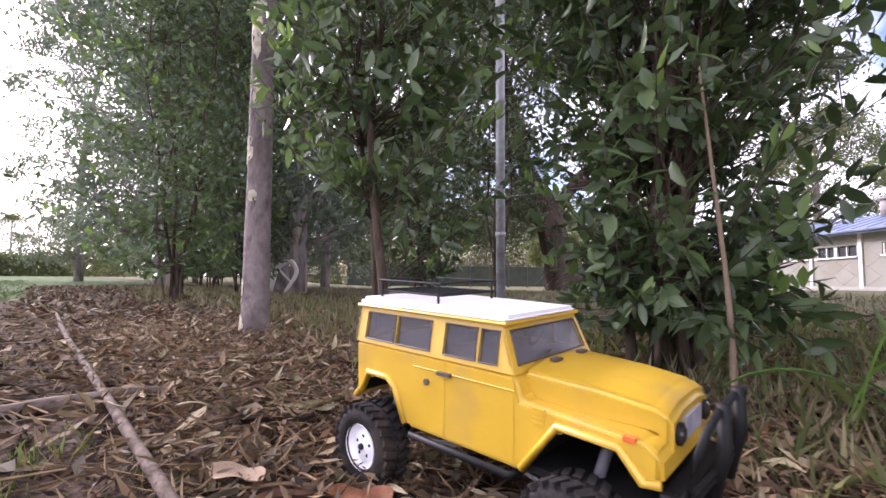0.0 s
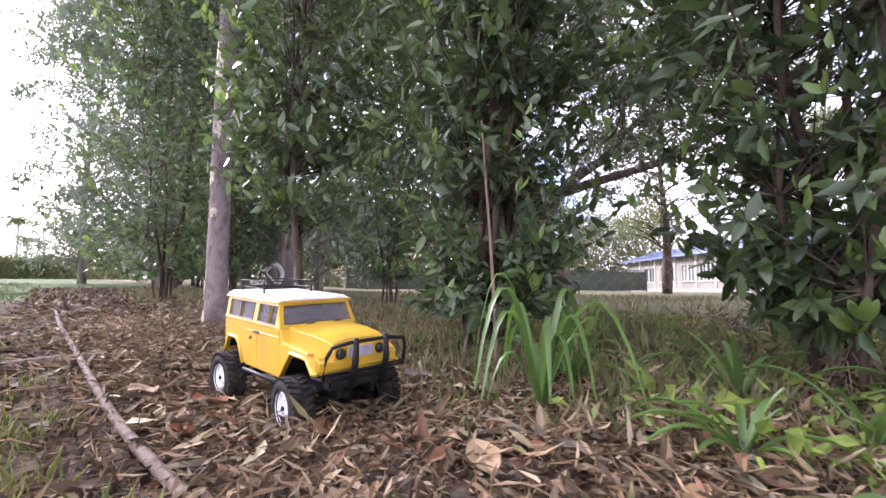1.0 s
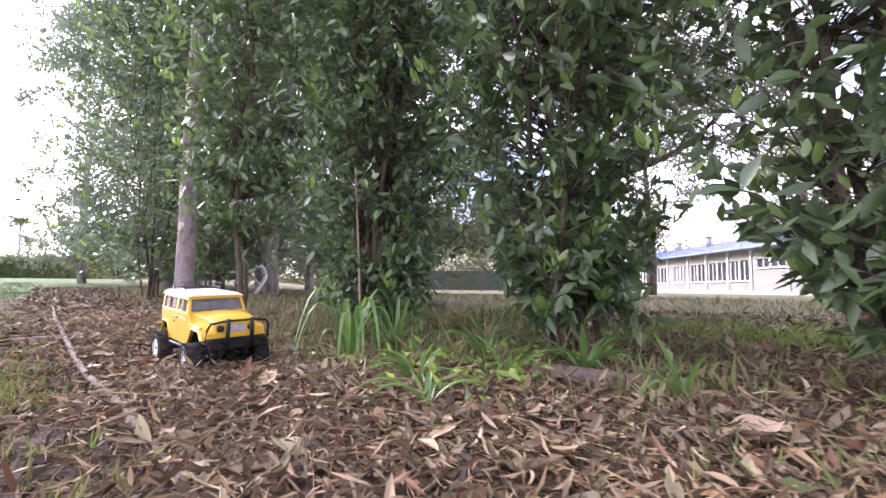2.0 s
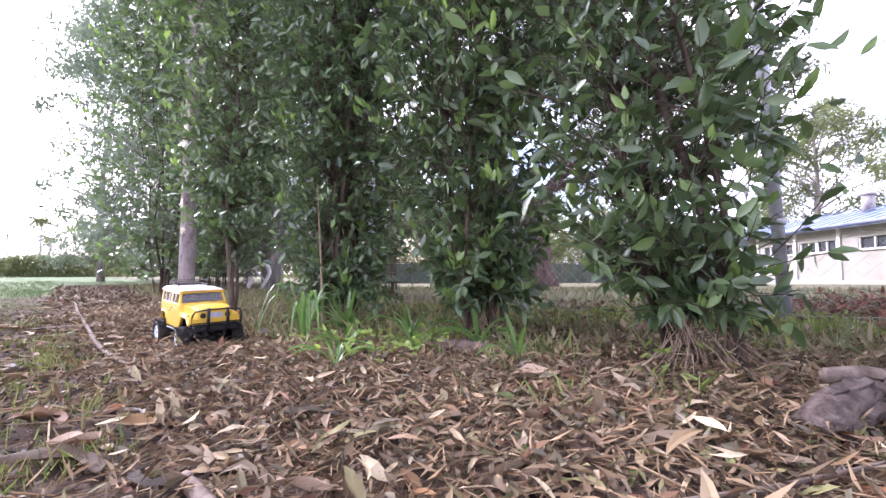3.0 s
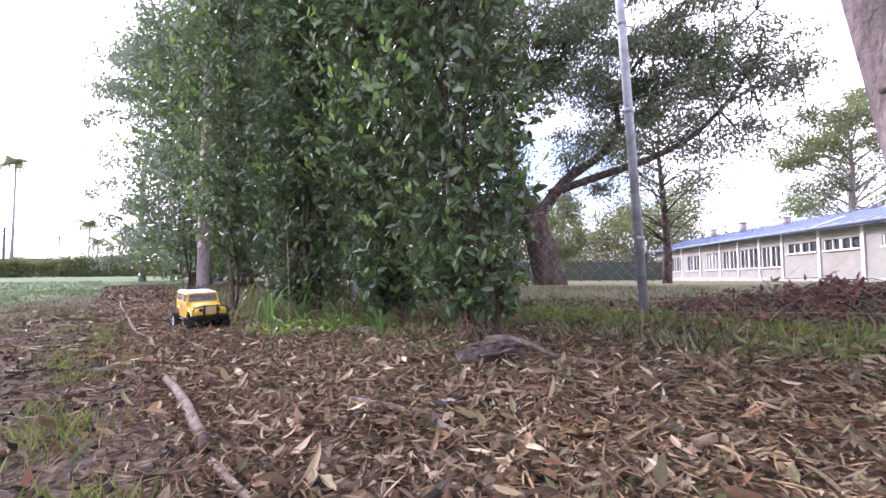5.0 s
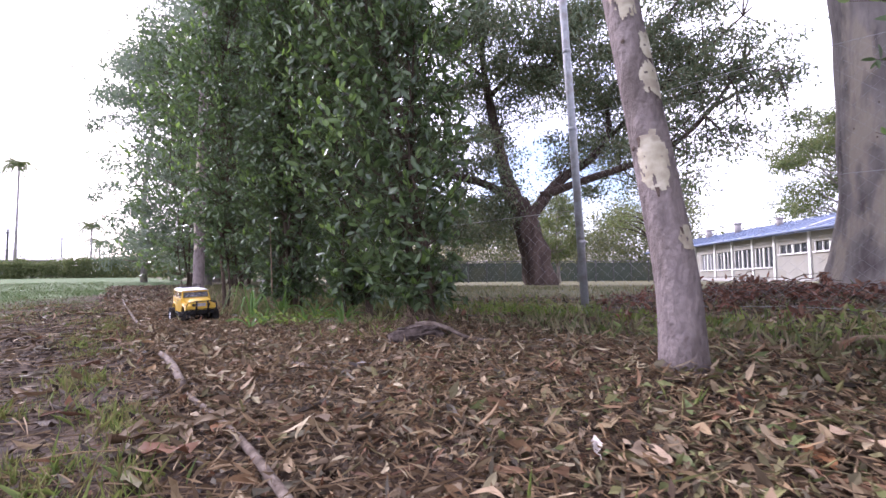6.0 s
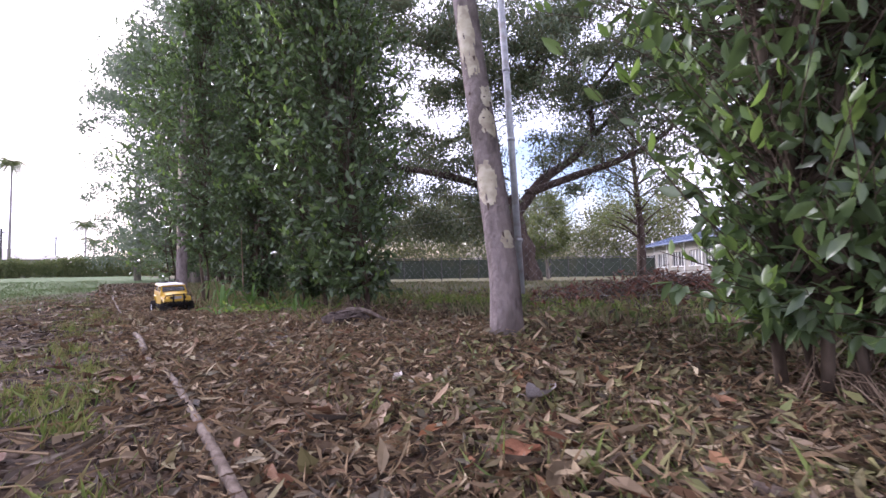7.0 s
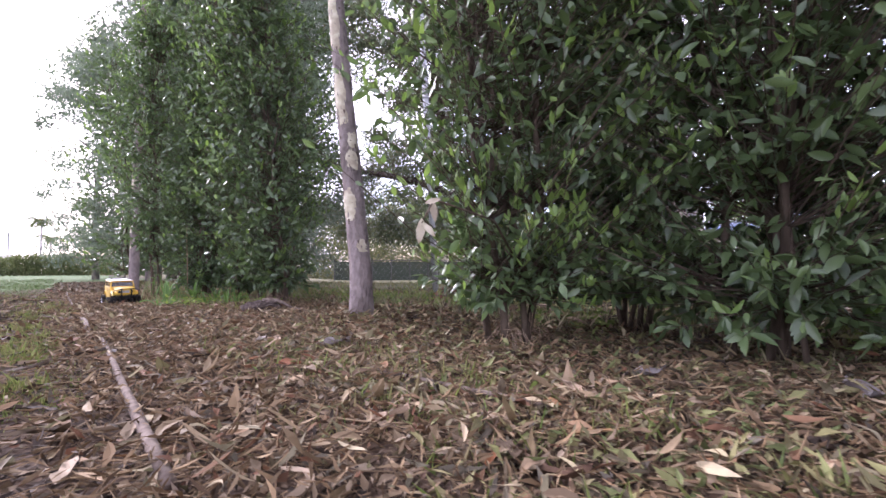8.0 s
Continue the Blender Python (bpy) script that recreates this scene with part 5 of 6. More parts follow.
dry_leaves("leaf_litter", "crumbled brown leaf pieces close to the way", 26000, (-4.9, 1.0, 0.10, 1.15), M_LITTER, lr, (0.007, 0.024), (0.3, 0.7), 0.02, SLIM, SLIM_F, 0.9)
dry_leaves("leaf_litter", "dark crumbled leaf pieces on bare soil", 9000, (-5.4, 2.6, -0.55, 0.16), M_CRUMB, lr, (0.008, 0.030), (0.2, 0.6), 0.016, SLIM, SLIM_F, 0.8)
dry_leaves("low_weeds", "soft green weeds growing through the litter", 700, (-1.15, -0.15, 0.70, 1.28), M_LIME, lr, (0.018, 0.045), (0.3, 0.6), 0.075, MID, MID_F, 1.0, 3.0)
dry_leaves("leaf_litter", "broad curled leaves lying over the litter", 1500, (-5.6, 2.2, 0.10, 1.6), M_CURLED, lr, (0.030, 0.060), (0.28, 0.5), 0.022, tilt=0.35, curl=(-0.9, 0.9), torn=0.04)
dry_leaves("leaf_litter", "long curled gum leaves on top of the litter", 10500, (-5.6, 3.0, 0.13, 1.8), M_CURLED, lr, (0.024, 0.064), (0.13, 0.32), 0.036, tilt=0.45, curl=(-0.5, 0.55), sway=0.9)
dry_leaves("leaf_litter", "few gum leaves on the dark soil edge", 900, (-5.6, 3.0, -0.7, 0.1), M_CURLED, lr, (0.025, 0.065), (0.15, 0.36), 0.02, tilt=0.4, curl=(-0.5, 0.55), sway=0.8)


def grass(name, label, n, box, r, tall=(0.03, 0.09), clump=0.06, bunch=14, mat=M_GRASS, patchy=0.0):
    g = Geo()
    c = scatter(max(1, n // bunch), *box, r, patchy, 1.0 if n > 200 else 0.0)
    xy = np.repeat(c, bunch, 0) + r.normal(size=(len(c) * bunch, 2)) * clump * 0.5
    m = len(xy)
    z = height(xy[:, 0], xy[:, 1]) - 0.004
    way = np.stack([r.normal(size=m) * 0.4, r.normal(size=m) * 0.4, np.ones(m)], 1)
    ln = r.uniform(*tall, m) * np.repeat(r.uniform(0.6, 1.2, len(c)), bunch)
    leaves_geo(g, np.concatenate([xy, z[:, None]], 1), way, r.normal(size=(m, 3)) * [1, 1, 0.1], ln, ln * 0.018 + 0.0012, r.uniform(0.1, 0.6, m), 0, SLIM, SLIM_F)
    ob = part(name, g, mat)
    ob.parent = ground
    ob["label"], ob["kind"] = label, "stuff"


grass("lawn_grass", "short green lawn blades", 30000, (-6, 6, -3.6, -0.95), lr, (0.012, 0.042), 0.10, mat=M_LAWN)
grass("lawn_grass", "short lawn blades beside the litter", 16000, (1.2, 9, -2.6, -0.15), lr, (0.015, 0.045), 0.12, mat=M_LAWN)
grass("lawn_grass", "longer lawn blades further off", 14000, (5, 20, -9, -0.2), lr, (0.04, 0.09), 0.2, mat=M_LAWN)
grass("wild_grass", "thin wild grass along the shrubs", 6500, (1.4, 9, 0.95, 2.4), lr, (0.04, 0.12), 0.14)
grass("wild_grass", "patches of grass between fallen leaves", 1500, (-0.75, 0.7, 0.7, 1.4), lr, (0.03, 0.09), 0.09)
grass("wild_grass", "dry and green grass round the shrub feet", 2400, (-1.0, 1.6, 1.1, 1.9), lr, (0.02, 0.075), 0.10)
grass("wild_grass", "green grass below the fence", 2600, (-3.6, 2.2, 1.9, 3.6), lr, (0.03, 0.09), 0.14)
grass("wild_grass", "grass beyond the fence", 9000, (-6, 8, 3.4, 9), lr, (0.05, 0.12), 0.3)
grass("wild_grass", "small tufts of grass at the lawn edge", 7500, (-4.6, 2.6, -1.1, 0.06), lr, (0.015, 0.05), 0.08, mat=M_WEED, patchy=1.0)
grass("wild_grass", "yellow-green grass along the feet of the shrubs", 9000, (1.0, 6.5, 0.75, 1.7), lr, (0.03, 0.09), 0.10, patchy=3.0)
grass("wild_grass", "straw and grass on the bank", 6000, (-5.5, 0.5, 1.6, 2.6), lr, (0.04, 0.12), 0.12, patchy=4.0)
grass("wild_grass", "green shoots under the shrubs", 2600, (-5.6, -2.8, 0.35, 1.3), lr, (0.02, 0.07), 0.07, mat=M_WEED, patchy=5.0)

grass("wild_grass", "lush green weeds below the fence", 3600, (-2.1, 0.6, 2.2, 2.9), lr, (0.03, 0.09), 0.13, mat=M_WEED, patchy=6.0)
for s_, w_, far_ in ((-1.00, 2.25, 0.22), (-0.72, 2.45, 0.20), (-1.15, 2.5, 0.16), (-1.58, 2.50, 0.12), (-1.95, 2.42, 0.14), (-0.35, 2.2, 0.18)):
    grass("wild_grass", "bright lime-green weeds below the fence", 420, (s_ - far_, s_ + far_, w_ - 0.6 * far_, w_ + 0.6 * far_), lr, (0.03, 0.085), 0.08, bunch=10, mat=M_LIME)
grass("wild_grass", "green and yellow grass between litter and shrubs", 1500, (-1.1, -0.1, 0.78, 1.35), lr, (0.03, 0.10), 0.07, mat=M_WEED, patchy=2.0)
grass("wild_grass", "tall green grass at the foot of a dark shrub", 1100, (0.0, 0.5, 0.95, 2.1), lr, (0.04, 0.13), 0.10, mat=M_WEED)
grass("wild_grass", "green weeds between shrubs", 3800, (-1.05, 0.15, 0.62, 1.5), lr, (0.015, 0.06), 0.09, mat=M_WEED, patchy=7.0)
grass("wild_grass", "yellowing grass behind the litter strip", 2000, (-0.2, 1.1, 0.72, 1.15), lr, (0.03, 0.09), 0.08)

for s_, w_ in [(-2.39, -0.05), (-2.28, 0.0), (-2.46, -0.02), (-2.55, 0.02), (-2.95, -0.02), (-2.12, -0.09), (-1.33, -0.06), (-0.6, -0.10), (0.14, -0.05), (0.45, 0.0), (1.2, -0.1), (-1.7, -0.2)]:
    grass("grass_tuft", "bright green tuft of grass in dark soil", 126, (s_ - 0.06, s_ + 0.06, w_ - 0.05, w_ + 0.05), lr, (0.02, 0.055), 0.05, mat=M_WEED)

for k in range(34):
    s_, w_ = lr.uniform(-3.6, 0.9), lr.uniform(-0.16, 0.07)
    grass("grass_tuft", "small yellow-green tuft of grass in dark soil", 84, (s_ - 0.05, s_ + 0.05, w_ - 0.04, w_ + 0.04), lr, (0.015, 0.05), 0.06, mat=M_WEED)


def strap_plant(label, at, seed, n, tall, wide=0.0075, least=0.3, hang=False):
    r = np.random.default_rng(seed)
    top = thing("strap_leaf_plant", label, "plant", at, 0, "strap-leaf plants")
    for k in range(n):
        a, ln, spread = r.uniform(0, 2 * np.pi), tall * r.uniform(0.55, 1.15), r.uniform(least, 1.3)
        f = np.linspace(0, 1, 9)
        out = spread * ln * f**1.2 * 0.75
        up = ln * (f - 0.62 * spread * f**2.4)
        if hang:
            out, up = (0.12 + 0.17 * spread) * ln * f**0.9, ln * (1.15 * f - 1.05 * f**2.1) * r.uniform(0.8, 1.15)
        w = wide * np.sin(np.pi * np.clip(0.12 + 0.86 * f, 0, 1)) ** 0.7 + 0.0008
        c, s_ = math.cos(a), math.sin(a)
        vs = []
        for i in range(9):
            for q, dz in ((-1, 0.004), (0, 0.0), (1, 0.004)):
                vs.append((c * out[i] - s_ * q * w[i], s_ * out[i] + c * q * w[i], up[i] + dz * (i > 0)))
        part("blade", Geo().add(vs, [(i * 3 + j, i * 3 + j + 1, i * 3 + j + 4, i * 3 + j + 3) for i in range(8) for j in range(2)]), M_STRAP, top, smooth=True)
    return top


strap_plant("bright green clump of long strap leaves", ground_at(0.52, 0.50), 1, 17, 0.62, 0.0058, 0.2, True)
strap_plant("low green strap-leaf clump at the shrub edge", ground_at(0.62, 0.70), 5, 18, 0.24)
strap_plant("small green strap-leaf clump in litter", ground_at(0.92, 0.60), 2, 12, 0.24, 0.005)
strap_plant("small green strap-leaf clump beside a shrub", ground_at(1.18, 0.45), 3, 12, 0.26)
strap_plant("low green strap-leaf clump in litter", ground_at(0.75, 0.28), 4, 12, 0.15, 0.005)
strap_plant("sparse upright strap leaves in litter", ground_at(0.97, 0.36), 6, 7, 0.20, 0.006, 0.1)
strap_plant("sparse upright strap leaves in litter", ground_at(0.80, 0.08), 7, 6, 0.14, 0.006, 0.1)
strap_plant("sparse upright strap leaves in litter", ground_at(1.30, 0.14), 8, 7, 0.17, 0.006, 0.1)


def stick(label, pts, r0, r1, name="fallen_stick", mat=None, knots=()):
    pts = [ground_at(x, y, lift) for x, y, lift in pts]
    g = Geo()
    q = limb(g, pts, r0, r1, 9, 0.5 if r0 > 0.018 else 0.3)
    ob = tagged(part(name, g, mat or M_TWIG, smooth=True), label, "stick")
    for (x, y, dx, dy, rr) in knots:
        fork = Geo()
        limb(fork, [ground_at(x, y, r0), ground_at(x + dx * 0.5, y + dy * 0.5, r0 * 1.6), ground_at(x + dx, y + dy, r0)], rr, rr * 0.5, 7, 0.3)
        part("knot", fork, mat or M_TWIG, ob, "swollen knot on the stick", smooth=True)
    return ob


stick("long thin grey stick lying across the litter", [(-2.45, 2.42, 0.02), (-1.6, 1.62, 0.024), (-0.72, 0.82, 0.028), (-0.18, 0.345, 0.020), (0.26, -0.02, 0.016), (0.66, -0.36, 0.010)], 0.0088, 0.007,
      knots=[(-0.68, 0.80, -0.13, -0.10, 0.022), (-0.72, 0.82, 0.10, 0.06, 0.018)])
stick("pale thin stick half buried in litter", [(1.40, -1.08, 0.012), (1.72, -1.33, 0.014), (2.05, -1.64, 0.018), (2.41, -1.985, 0.020), (2.86, -2.41, 0.012)], 0.0065, 0.0095)
stick("weathered stick sunk in litter beside the toy", [(0.84, -0.57, 0.012), (1.0, -0.71, 0.026), (1.17, -0.86, 0.028), (1.34, -1.02, 0.014)], 0.010, 0.012)
stick("thin bare twig among leaves", [(-0.95, 1.1, 0.01), (-0.70, 1.22, 0.02), (-0.45, 1.45, 0.01)], 0.005, 0.003)
stick("short cut log under a shrub", [(1.04, 0.42, 0.018), (1.18, 0.35, 0.02), (1.31, 0.27, 0.018)], 0.030, 0.026, "cut_log", M_FLAKE)
ROT = stick("broken grey lump of rotten wood", [(1.725, -0.365, 0.010), (1.77, -0.335, 0.030), (1.83, -0.30, 0.036), (1.885, -0.275, 0.026), (1.91, -0.262, 0.012)], 0.040, 0.030, "rotten_wood", M_ROT)
for k, (x, y, z, ln, w, turn) in enumerate([(1.79, -0.335, 0.066, 0.10, 0.030, 25), (1.835, -0.345, 0.040, 0.12, 0.022, 32), (1.76, -0.375, 0.022, 0.09, 0.026, 20), (1.875, -0.30, 0.058, 0.07, 0.024, 40)]):
    slab_ = Geo()
    vs = []
    for i in range(8):
        f = i / 7
        for side, up in ((-1, 0), (1, 0), (1, 1), (-1, 1)):
            jag = noise.noise(Vector((f * 6, side * 3.0, k * 4.1)))
            vs.append(((f - 0.5) * ln * (1 + 0.10 * side * jag), side * w * 0.5 * (0.7 + 0.5 * jag) * (1 - 0.6 * abs(f - 0.5)), 0.007 * up + 0.008 * jag))
    slab_.add(vs, [(i * 4 + j, i * 4 + (j + 1) % 4, i * 4 + 4 + (j + 1) % 4, i * 4 + 4 + j) for i in range(7) for j in range(4)] + [(3, 2, 1, 0), (28, 29, 30, 31)])
    chip = part("split_layer", slab_, M_ROT, ROT)
    chip.matrix_basis = pose(*ground_at(x, y, z), 18, -6, turn)
stick("curved pale branch on the litter", [(1.80, -0.27, 0.066), (1.87, -0.265, 0.074), (1.94, -0.28, 0.060), (2.02, -0.30, 0.030), (2.16, -0.31, 0.022), (2.28, -0.27, 0.02)], 0.013, 0.005, "fallen_branch", M_TWIG)
stick("thin crooked branch near a gum trunk", [(3.36, -0.24, 0.03), (3.47, -0.23, 0.045), (3.54, -0.30, 0.052), (3.57, -0.45, 0.05), (3.60, -0.62, 0.04), (3.66, -0.80, 0.025)], 0.015, 0.011, "fallen_branch", M_RUNNER)
stick("thick dead branch leaning over the brush pile", [(3.93, 0.27, 0.40), (3.955, 0.22, 0.345), (4.01, 0.18, 0.31), (4.06, 0.09, 0.26), (4.15, 0.05, 0.20), (4.32, -0.02, 0.08), (4.45, -0.06, -0.02)], 0.024, 0.034, "dead_branch", M_FLAKE)
stick("pale strip of shed bark", [(1.50, -0.74, 0.012), (1.64, -0.82, 0.02), (1.80, -0.85, 0.01)], 0.009, 0.006, "bark_strip", M_TWIG)
stick("thin pale upright sapling stem", [(0.45, 0.86, -0.02), (0.445, 0.86, 0.20), (0.43, 0.87, 0.42), (0.41, 0.88, 0.70)], 0.0060, 0.0025, "sapling", M_RUNNER)
stick("dark twig lying over leaves", [(1.28, -0.62, 0.012), (1.55, -0.56, 0.02), (1.86, -0.42, 0.015), (2.05, -0.2, 0.02)], 0.004, 0.0025)
stick("grey stick near grass", [(2.2, -0.5, 0.012), (2.5, -0.35, 0.016), (2.75, -0.4, 0.01)], 0.008, 0.006)
stick("pale forked stick beside a shrub", [(2.92, -1.75, 0.012), (3.12, -1.9, 0.02), (3.36, -2.02, 0.01)], 0.010, 0.006, knots=[(3.12, -1.9, 0.09, 0.06, 0.005)])


CURL = [(-2.827, 5.839, 0.03), (-2.735, 5.829, 0.36), (-2.544, 5.837, 0.47), (-2.444, 5.856, 0.29), (-2.62, 5.859, 0.02)]
curl = Geo()
limb(curl, CURL, 0.035, 0.028, 7, 0.3)
limb(curl, [(-2.735, 5.829, 0.36), (-2.66, 5.84, 0.27), (-2.56, 5.85, 0.17)], 0.022, 0.014, 6, 0.3)
limb(curl, [(-2.735, 5.829, 0.34), (-2.80, 5.83, 0.20), (-2.92, 5.82, 0.17)], 0.022, 0.014, 6, 0.3)
tagged(part("dead_branch", curl, M_BLEACHED, smooth=True), "pale bent dead branch standing in grass", "branch")


def twigs_stuff(n, box, r):
    g = Geo()
    for x, y in scatter(n, *box, r):
        a, ln, rr = r.uniform(0, 2 * np.pi), r.uniform(0.04, 0.22), 0.0008 + 0.0026 * r.random() ** 3
        p = [ground_at(x + q * ln * math.cos(a) + 0.12 * ln * (q * q) * math.sin(a), y + q * ln * math.sin(a), r.uniform(0.006, 0.022)) for q in (0, 0.5, 1)]
        g.tube(p, [rr, rr * 0.9, rr * 0.5], 4)
    ob = part("twig_litter", g, M_STRAW)
    ob.parent = ground
    ob["label"], ob["kind"] = "scattered thin dry twigs", "stuff"


twigs_stuff(4800, (-5.6, 3, -0.7, 2.2), lr)


def bark_shed(n, box, r):
    """Curled strips of shed gum bark."""
    g = Geo()
    for x, y in scatter(n, *box, r):
        a, ln, w = r.uniform(0, 2 * np.pi), r.uniform(0.05, 0.15), r.uniform(0.006, 0.017)
        c, s_ = math.cos(a), math.sin(a)
        vs, rollup, bow = [], r.uniform(0.6, 2.2), r.uniform(-0.05, 0.05)
        for i in range(6):
            f = i / 5
            for j in range(4):
                t = (j / 3 - 0.5) * rollup
                px, py = ln * (f - 0.5), w * math.sin(t) + bow * math.sin(math.pi * f)
                vs.append((x + c * px - s_ * py, y + s_ * px + c * py, float(height(x, y)) + 0.012 + w * (1 - math.cos(t)) + 0.02 * f * r.uniform(0, 1)))
        g.add(vs, [(i * 4 + j, i * 4 + j + 1, (i + 1) * 4 + j + 1, (i + 1) * 4 + j) for i in range(5) for j in range(3)])
    ob = part("bark_litter", g, M_LITTER, smooth=True)
    ob.parent = ground
    ob["label"], ob["kind"] = "curled strips of shed bark", "stuff"


bark_shed(900, (-5.4, 2.2, -0.5, 1.6), lr)


def brush_pile():
    r = np.random.default_rng(95)
    top = thing("brush_pile", "low heap of dead leafy branches on the bank", "brush pile", (0, 0, 0))
    g, lv = Geo(), Geo()
    for k in range(300):
        x, y = 3.75 + r.normal() * 0.62, 1.25 + r.normal() * 0.34
        a, ln, lift = r.uniform(0, 2 * np.pi), r.uniform(0.12, 0.42), 0.13 * math.exp(-((x - 3.75) / 0.6) ** 2 - ((y - 1.25) / 0.35) ** 2)
        b = np.array(ground_at(x, y, lift * r.random()))
        e = b + [ln * math.cos(a), ln * math.sin(a), r.uniform(-0.01, 0.10)]
        e[2] = max(e[2], float(height(e[0], e[1])) + 0.01)
        g.tube([b, (b + e) / 2 + [0, 0, 0.03], e], [0.004, 0.003, 0.0015], 4)
        n = 7
        at_ = b + (e - b) * r.uniform(0.3, 1, n)[:, None]
        ln2 = r.uniform(0.025, 0.06, n)
        leaves_geo(lv, at_, r.normal(size=(n, 3)), r.normal(size=(n, 3)), ln2, ln2 * 0.4, r.uniform(0, 0.6, n))
    part("branching", g, M_TWIG, top)["kind"] = "stuff"
    part("dead_leaves", lv, M_DEAD, top, "curled red-brown dead leaves")


brush_pile()


def root_fringe(at, seed, n, label):
    r = np.random.default_rng(seed)
    g = Geo()
    for k in range(n):
        a, q = r.uniform(0, 2 * np.pi), r.uniform(0.06, 0.17)
        x, y = at[0], at[1]
        lean = r.uniform(0.02, 0.09)
        p = [(x + lean * math.cos(a - 0.4), y + lean * math.sin(a - 0.4), float(height(x, y)) + r.uniform(0.03, 0.14))]
        p.append((x + q * 0.55 * math.cos(a + 0.1), y + q * 0.55 * math.sin(a + 0.1), float(height(x, y)) + r.uniform(0.03, 0.08)))
        p.append(ground_at(x + q * math.cos(a + 0.2), y + q * math.sin(a + 0.2), 0.006))
        g.tube(p, [0.0014, 0.0013, 0.0008], 4)
    tagged(part("dry_runners", g, M_RUNNER), label, "roots", kind="stuff")


root_fringe((1.74, 0.05), 96, 90, "fringe of dry tan runners round a shrub base")
root_fringe((3.33, -1.37), 97, 40, "dry stalks round a shrub base")
root_fringe((1.20, 0.67), 98, 50, "dry stalks under a laurel shrub")

# single fallen leaves nearest the way, each on its own
kinds = []
for k in range(8):
    g = Geo()
    r8 = np.random.default_rng(200 + k)
    ln = np.array([1.0])
    leaves_geo(g, np.zeros((1, 3)) - [[0.5, 0, 0]], np.array([[1.0, 0, 0.1]]), np.array([[0.2, 0.3 * (k % 3 - 1), 1.0]]), ln, ln * (0.30 + 0.04 * k), np.array([r8.uniform(-0.4, 0.5)]))
    kinds.append(g.mesh("leaf", [M_LITTER_ONE]))
for k, (x, y) in enumerate(scatter(300, -5.2, 0.6, 0.15, 0.95, lr)):
    ob = new("leaf", kinds[k % 8])
    ob.parent = ground
    sz = 0.025 + 0.055 * lr.random() ** 1.6
    ob.matrix_basis = pose(*ground_at(x, y, 0.016), lr.normal() * 12, lr.normal() * 12, lr.uniform(0, 360)) @ Matrix.Diagonal((sz, sz, sz, 1))


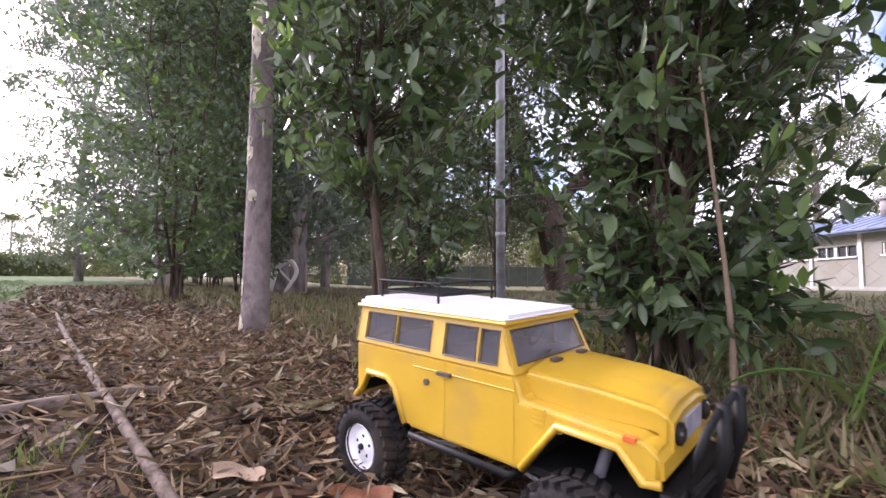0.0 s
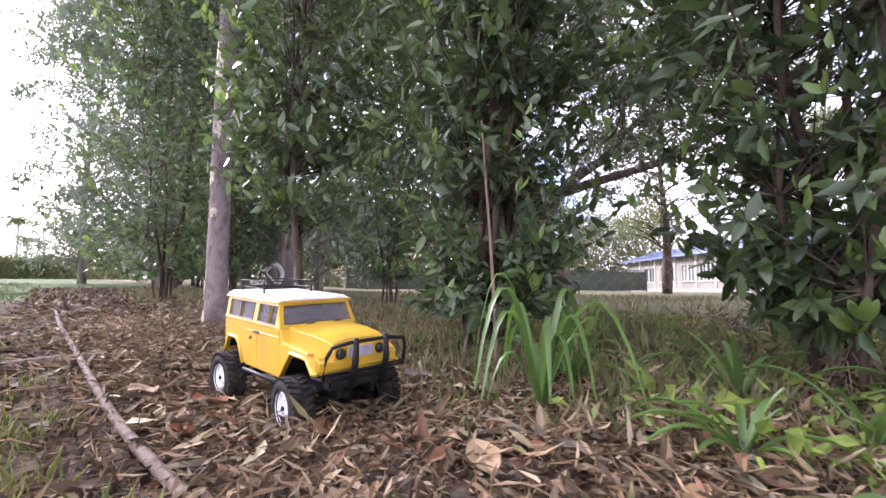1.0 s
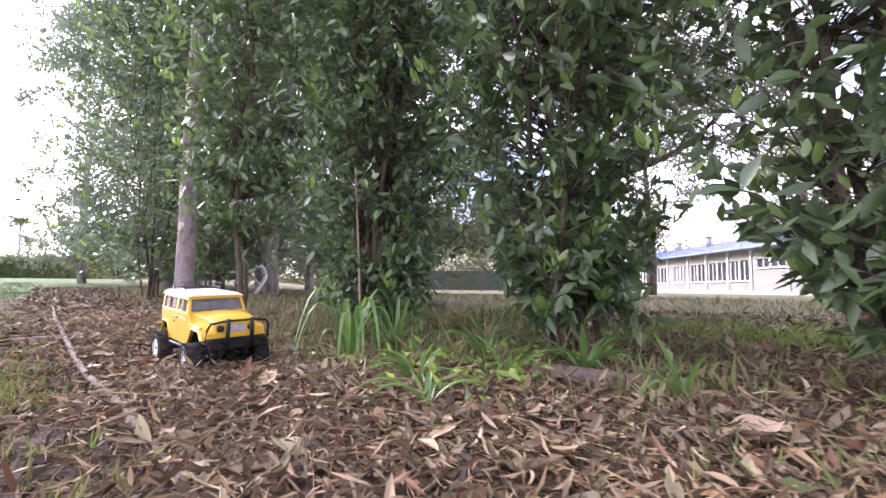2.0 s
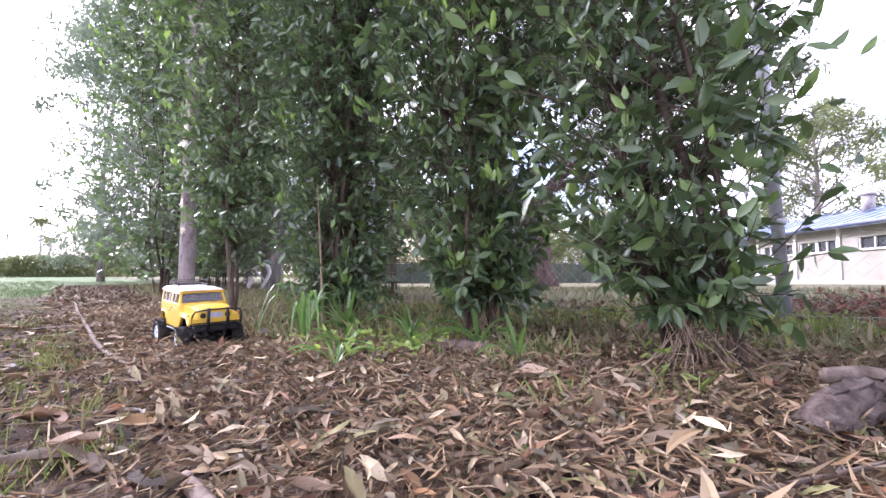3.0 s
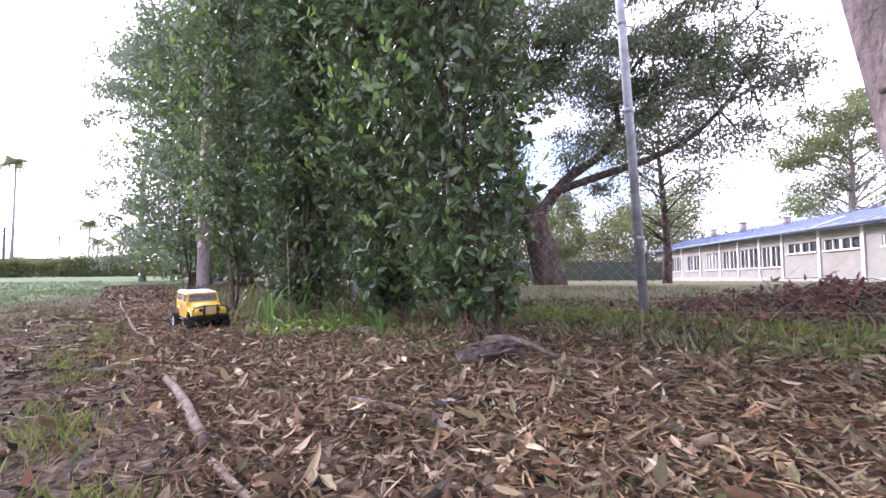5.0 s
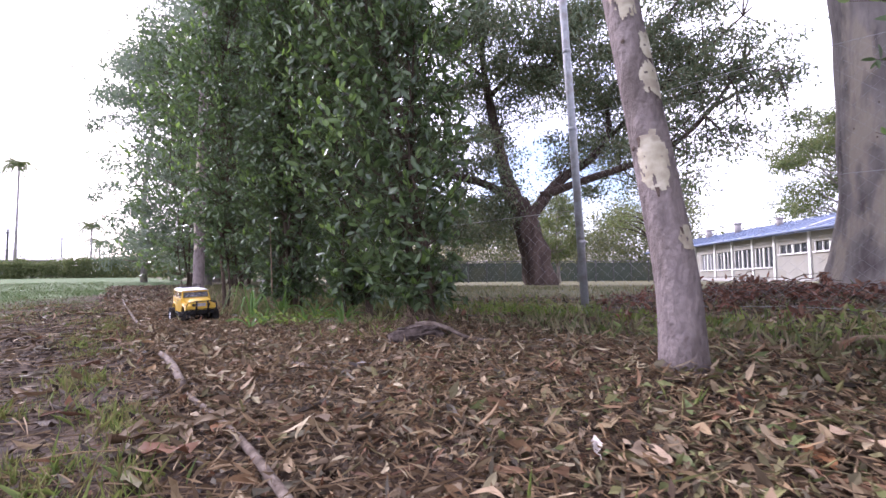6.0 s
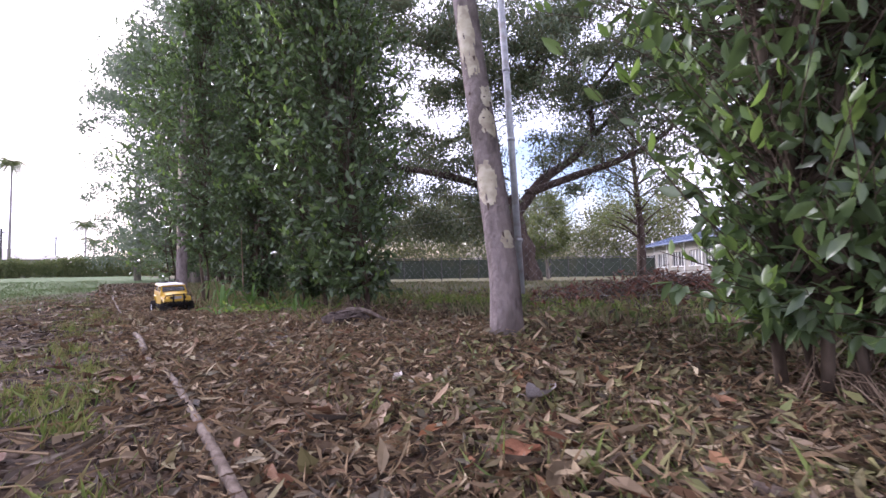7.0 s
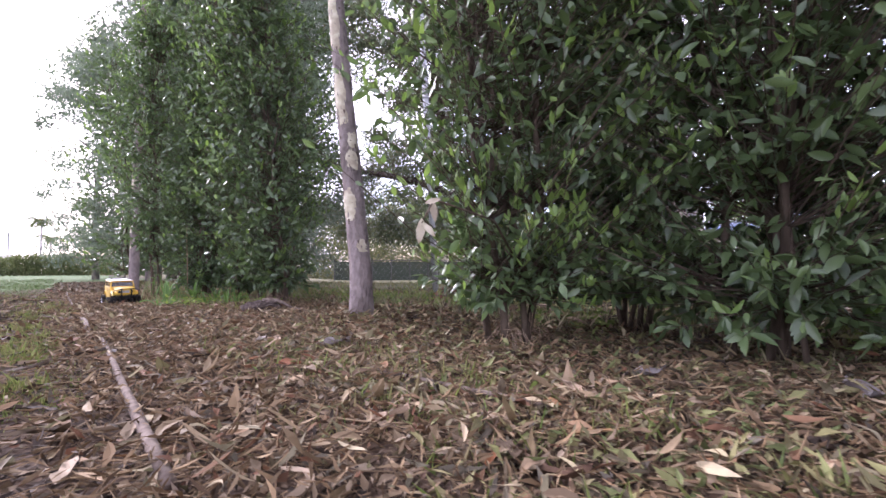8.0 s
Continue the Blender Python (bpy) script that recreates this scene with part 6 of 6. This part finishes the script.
def broad_leaf(label, x, y, size, turn, slim, colours, seed):
    """One large dry leaf with a raised, wavy rim and a midrib fold."""
    r = np.random.default_rng(seed)
    m = material("large_dry_leaf", colours, 45, 0.75, 0.3, 120, through_light=0.1, spec=0.12)
    g, n, k = Geo(), 13, 7
    tip, cup, ph = r.uniform(0.05, 0.35), r.uniform(0.1, 0.5), r.uniform(0, 6)
    vs = []
    for i in range(n):
        f = i / (n - 1)
        half = slim * 0.5 * (math.sin(math.pi * (0.03 + 0.94 * f ** 0.85)) ** 0.75) * (1 + 0.13 * math.sin(9 * f + ph))
        for j in range(k):
            u = j / (k - 1) * 2 - 1
            z = cup * half * u * u * 0.9 + 0.05 * abs(u) + 0.05 * math.sin(7 * f + 2 * u + ph) + tip * (f - 0.5) ** 2
            vs.append((f - 0.5, u * half + 0.08 * math.sin(3 * f + ph), z))
    faces = [(i * k + j, i * k + j + 1, (i + 1) * k + j + 1, (i + 1) * k + j) for i in range(n - 1) for j in range(k - 1)]
    g.add(vs, faces)
    ob = tagged(part("fallen_leaf", g, m, smooth=True), label, "leaf", "large fallen leaves")
    ob.matrix_basis = pose(*ground_at(x, y, 0.022), r.normal() * 9, r.normal() * 9, turn) @ Matrix.Scale(size, 4)
    part("stalk", Geo().tube([(-0.5, 0.08 * math.sin(ph), 0.25 * tip), (-0.62, 0.02, 0.1), (-0.74, 0.03, 0.02)], [0.012, 0.010, 0.008], 5), m, ob)


TAN = [(0.24, 0.165, 0.11), (0.32, 0.235, 0.16), (0.38, 0.29, 0.205)]
PALE = [(0.42, 0.36, 0.31), (0.52, 0.46, 0.41), (0.58, 0.53, 0.48)]
RUST = [(0.16, 0.07, 0.04), (0.23, 0.10, 0.055), (0.28, 0.14, 0.08)]
GREY = [(0.15, 0.13, 0.12), (0.21, 0.185, 0.175), (0.27, 0.24, 0.225)]
LEAF_SPOTS = [(2.336, -0.276, 0.06, 20, 0.5, PALE), (1.75, -0.783, 0.075, 10, 0.55, GREY), (1.836, -0.736, 0.07, 30, 0.4, TAN),
              (2.437, -1.336, 0.07, 75, 0.8, TAN), (2.362, -1.304, 0.06, 95, 0.3, PALE), (2.745, -1.306, 0.10, 110, 0.3, TAN),
              (1.02, -0.60, 0.08, 30, 0.5, TAN), (0.599, -0.492, 0.08, 0, 0.45, TAN), (1.46, 0.30, 0.06, 60, 0.6, RUST),
              (2.417, -1.591, 0.07, 80, 0.5, TAN), (2.722, -1.459, 0.11, 50, 0.5, GREY), (2.674, -1.722, 0.07, 10, 0.6, RUST),
              (3.634, -1.735, 0.09, 15, 0.5, GREY), (3.065, -2.145, 0.08, -15, 0.35, TAN), (3.985, -1.905, 0.11, 60, 0.5, GREY), (3.415, -1.957, 0.09, -40, 0.3, TAN),
              (-0.137, 0.521, 0.07, 20, 0.6, RUST), (-0.29, 0.535, 0.07, -10, 0.5, TAN), (0.257, 0.741, 0.08, 30, 0.55, GREY), (1.315, -0.055, 0.10, 15, 0.45, TAN)]
WORDS = {id(TAN): "large curled tan leaf lying on leaf litter", id(PALE): "pale cream curled leaf lying on litter", id(RUST): "rust-brown curled leaf lying on litter", id(GREY): "large grey weathered leaf lying on litter"}
for k, (x, y, size, turn, slim, tint) in enumerate(LEAF_SPOTS):
    broad_leaf(WORDS[id(tint)], x, y, size, turn, slim, tint, 300 + k)
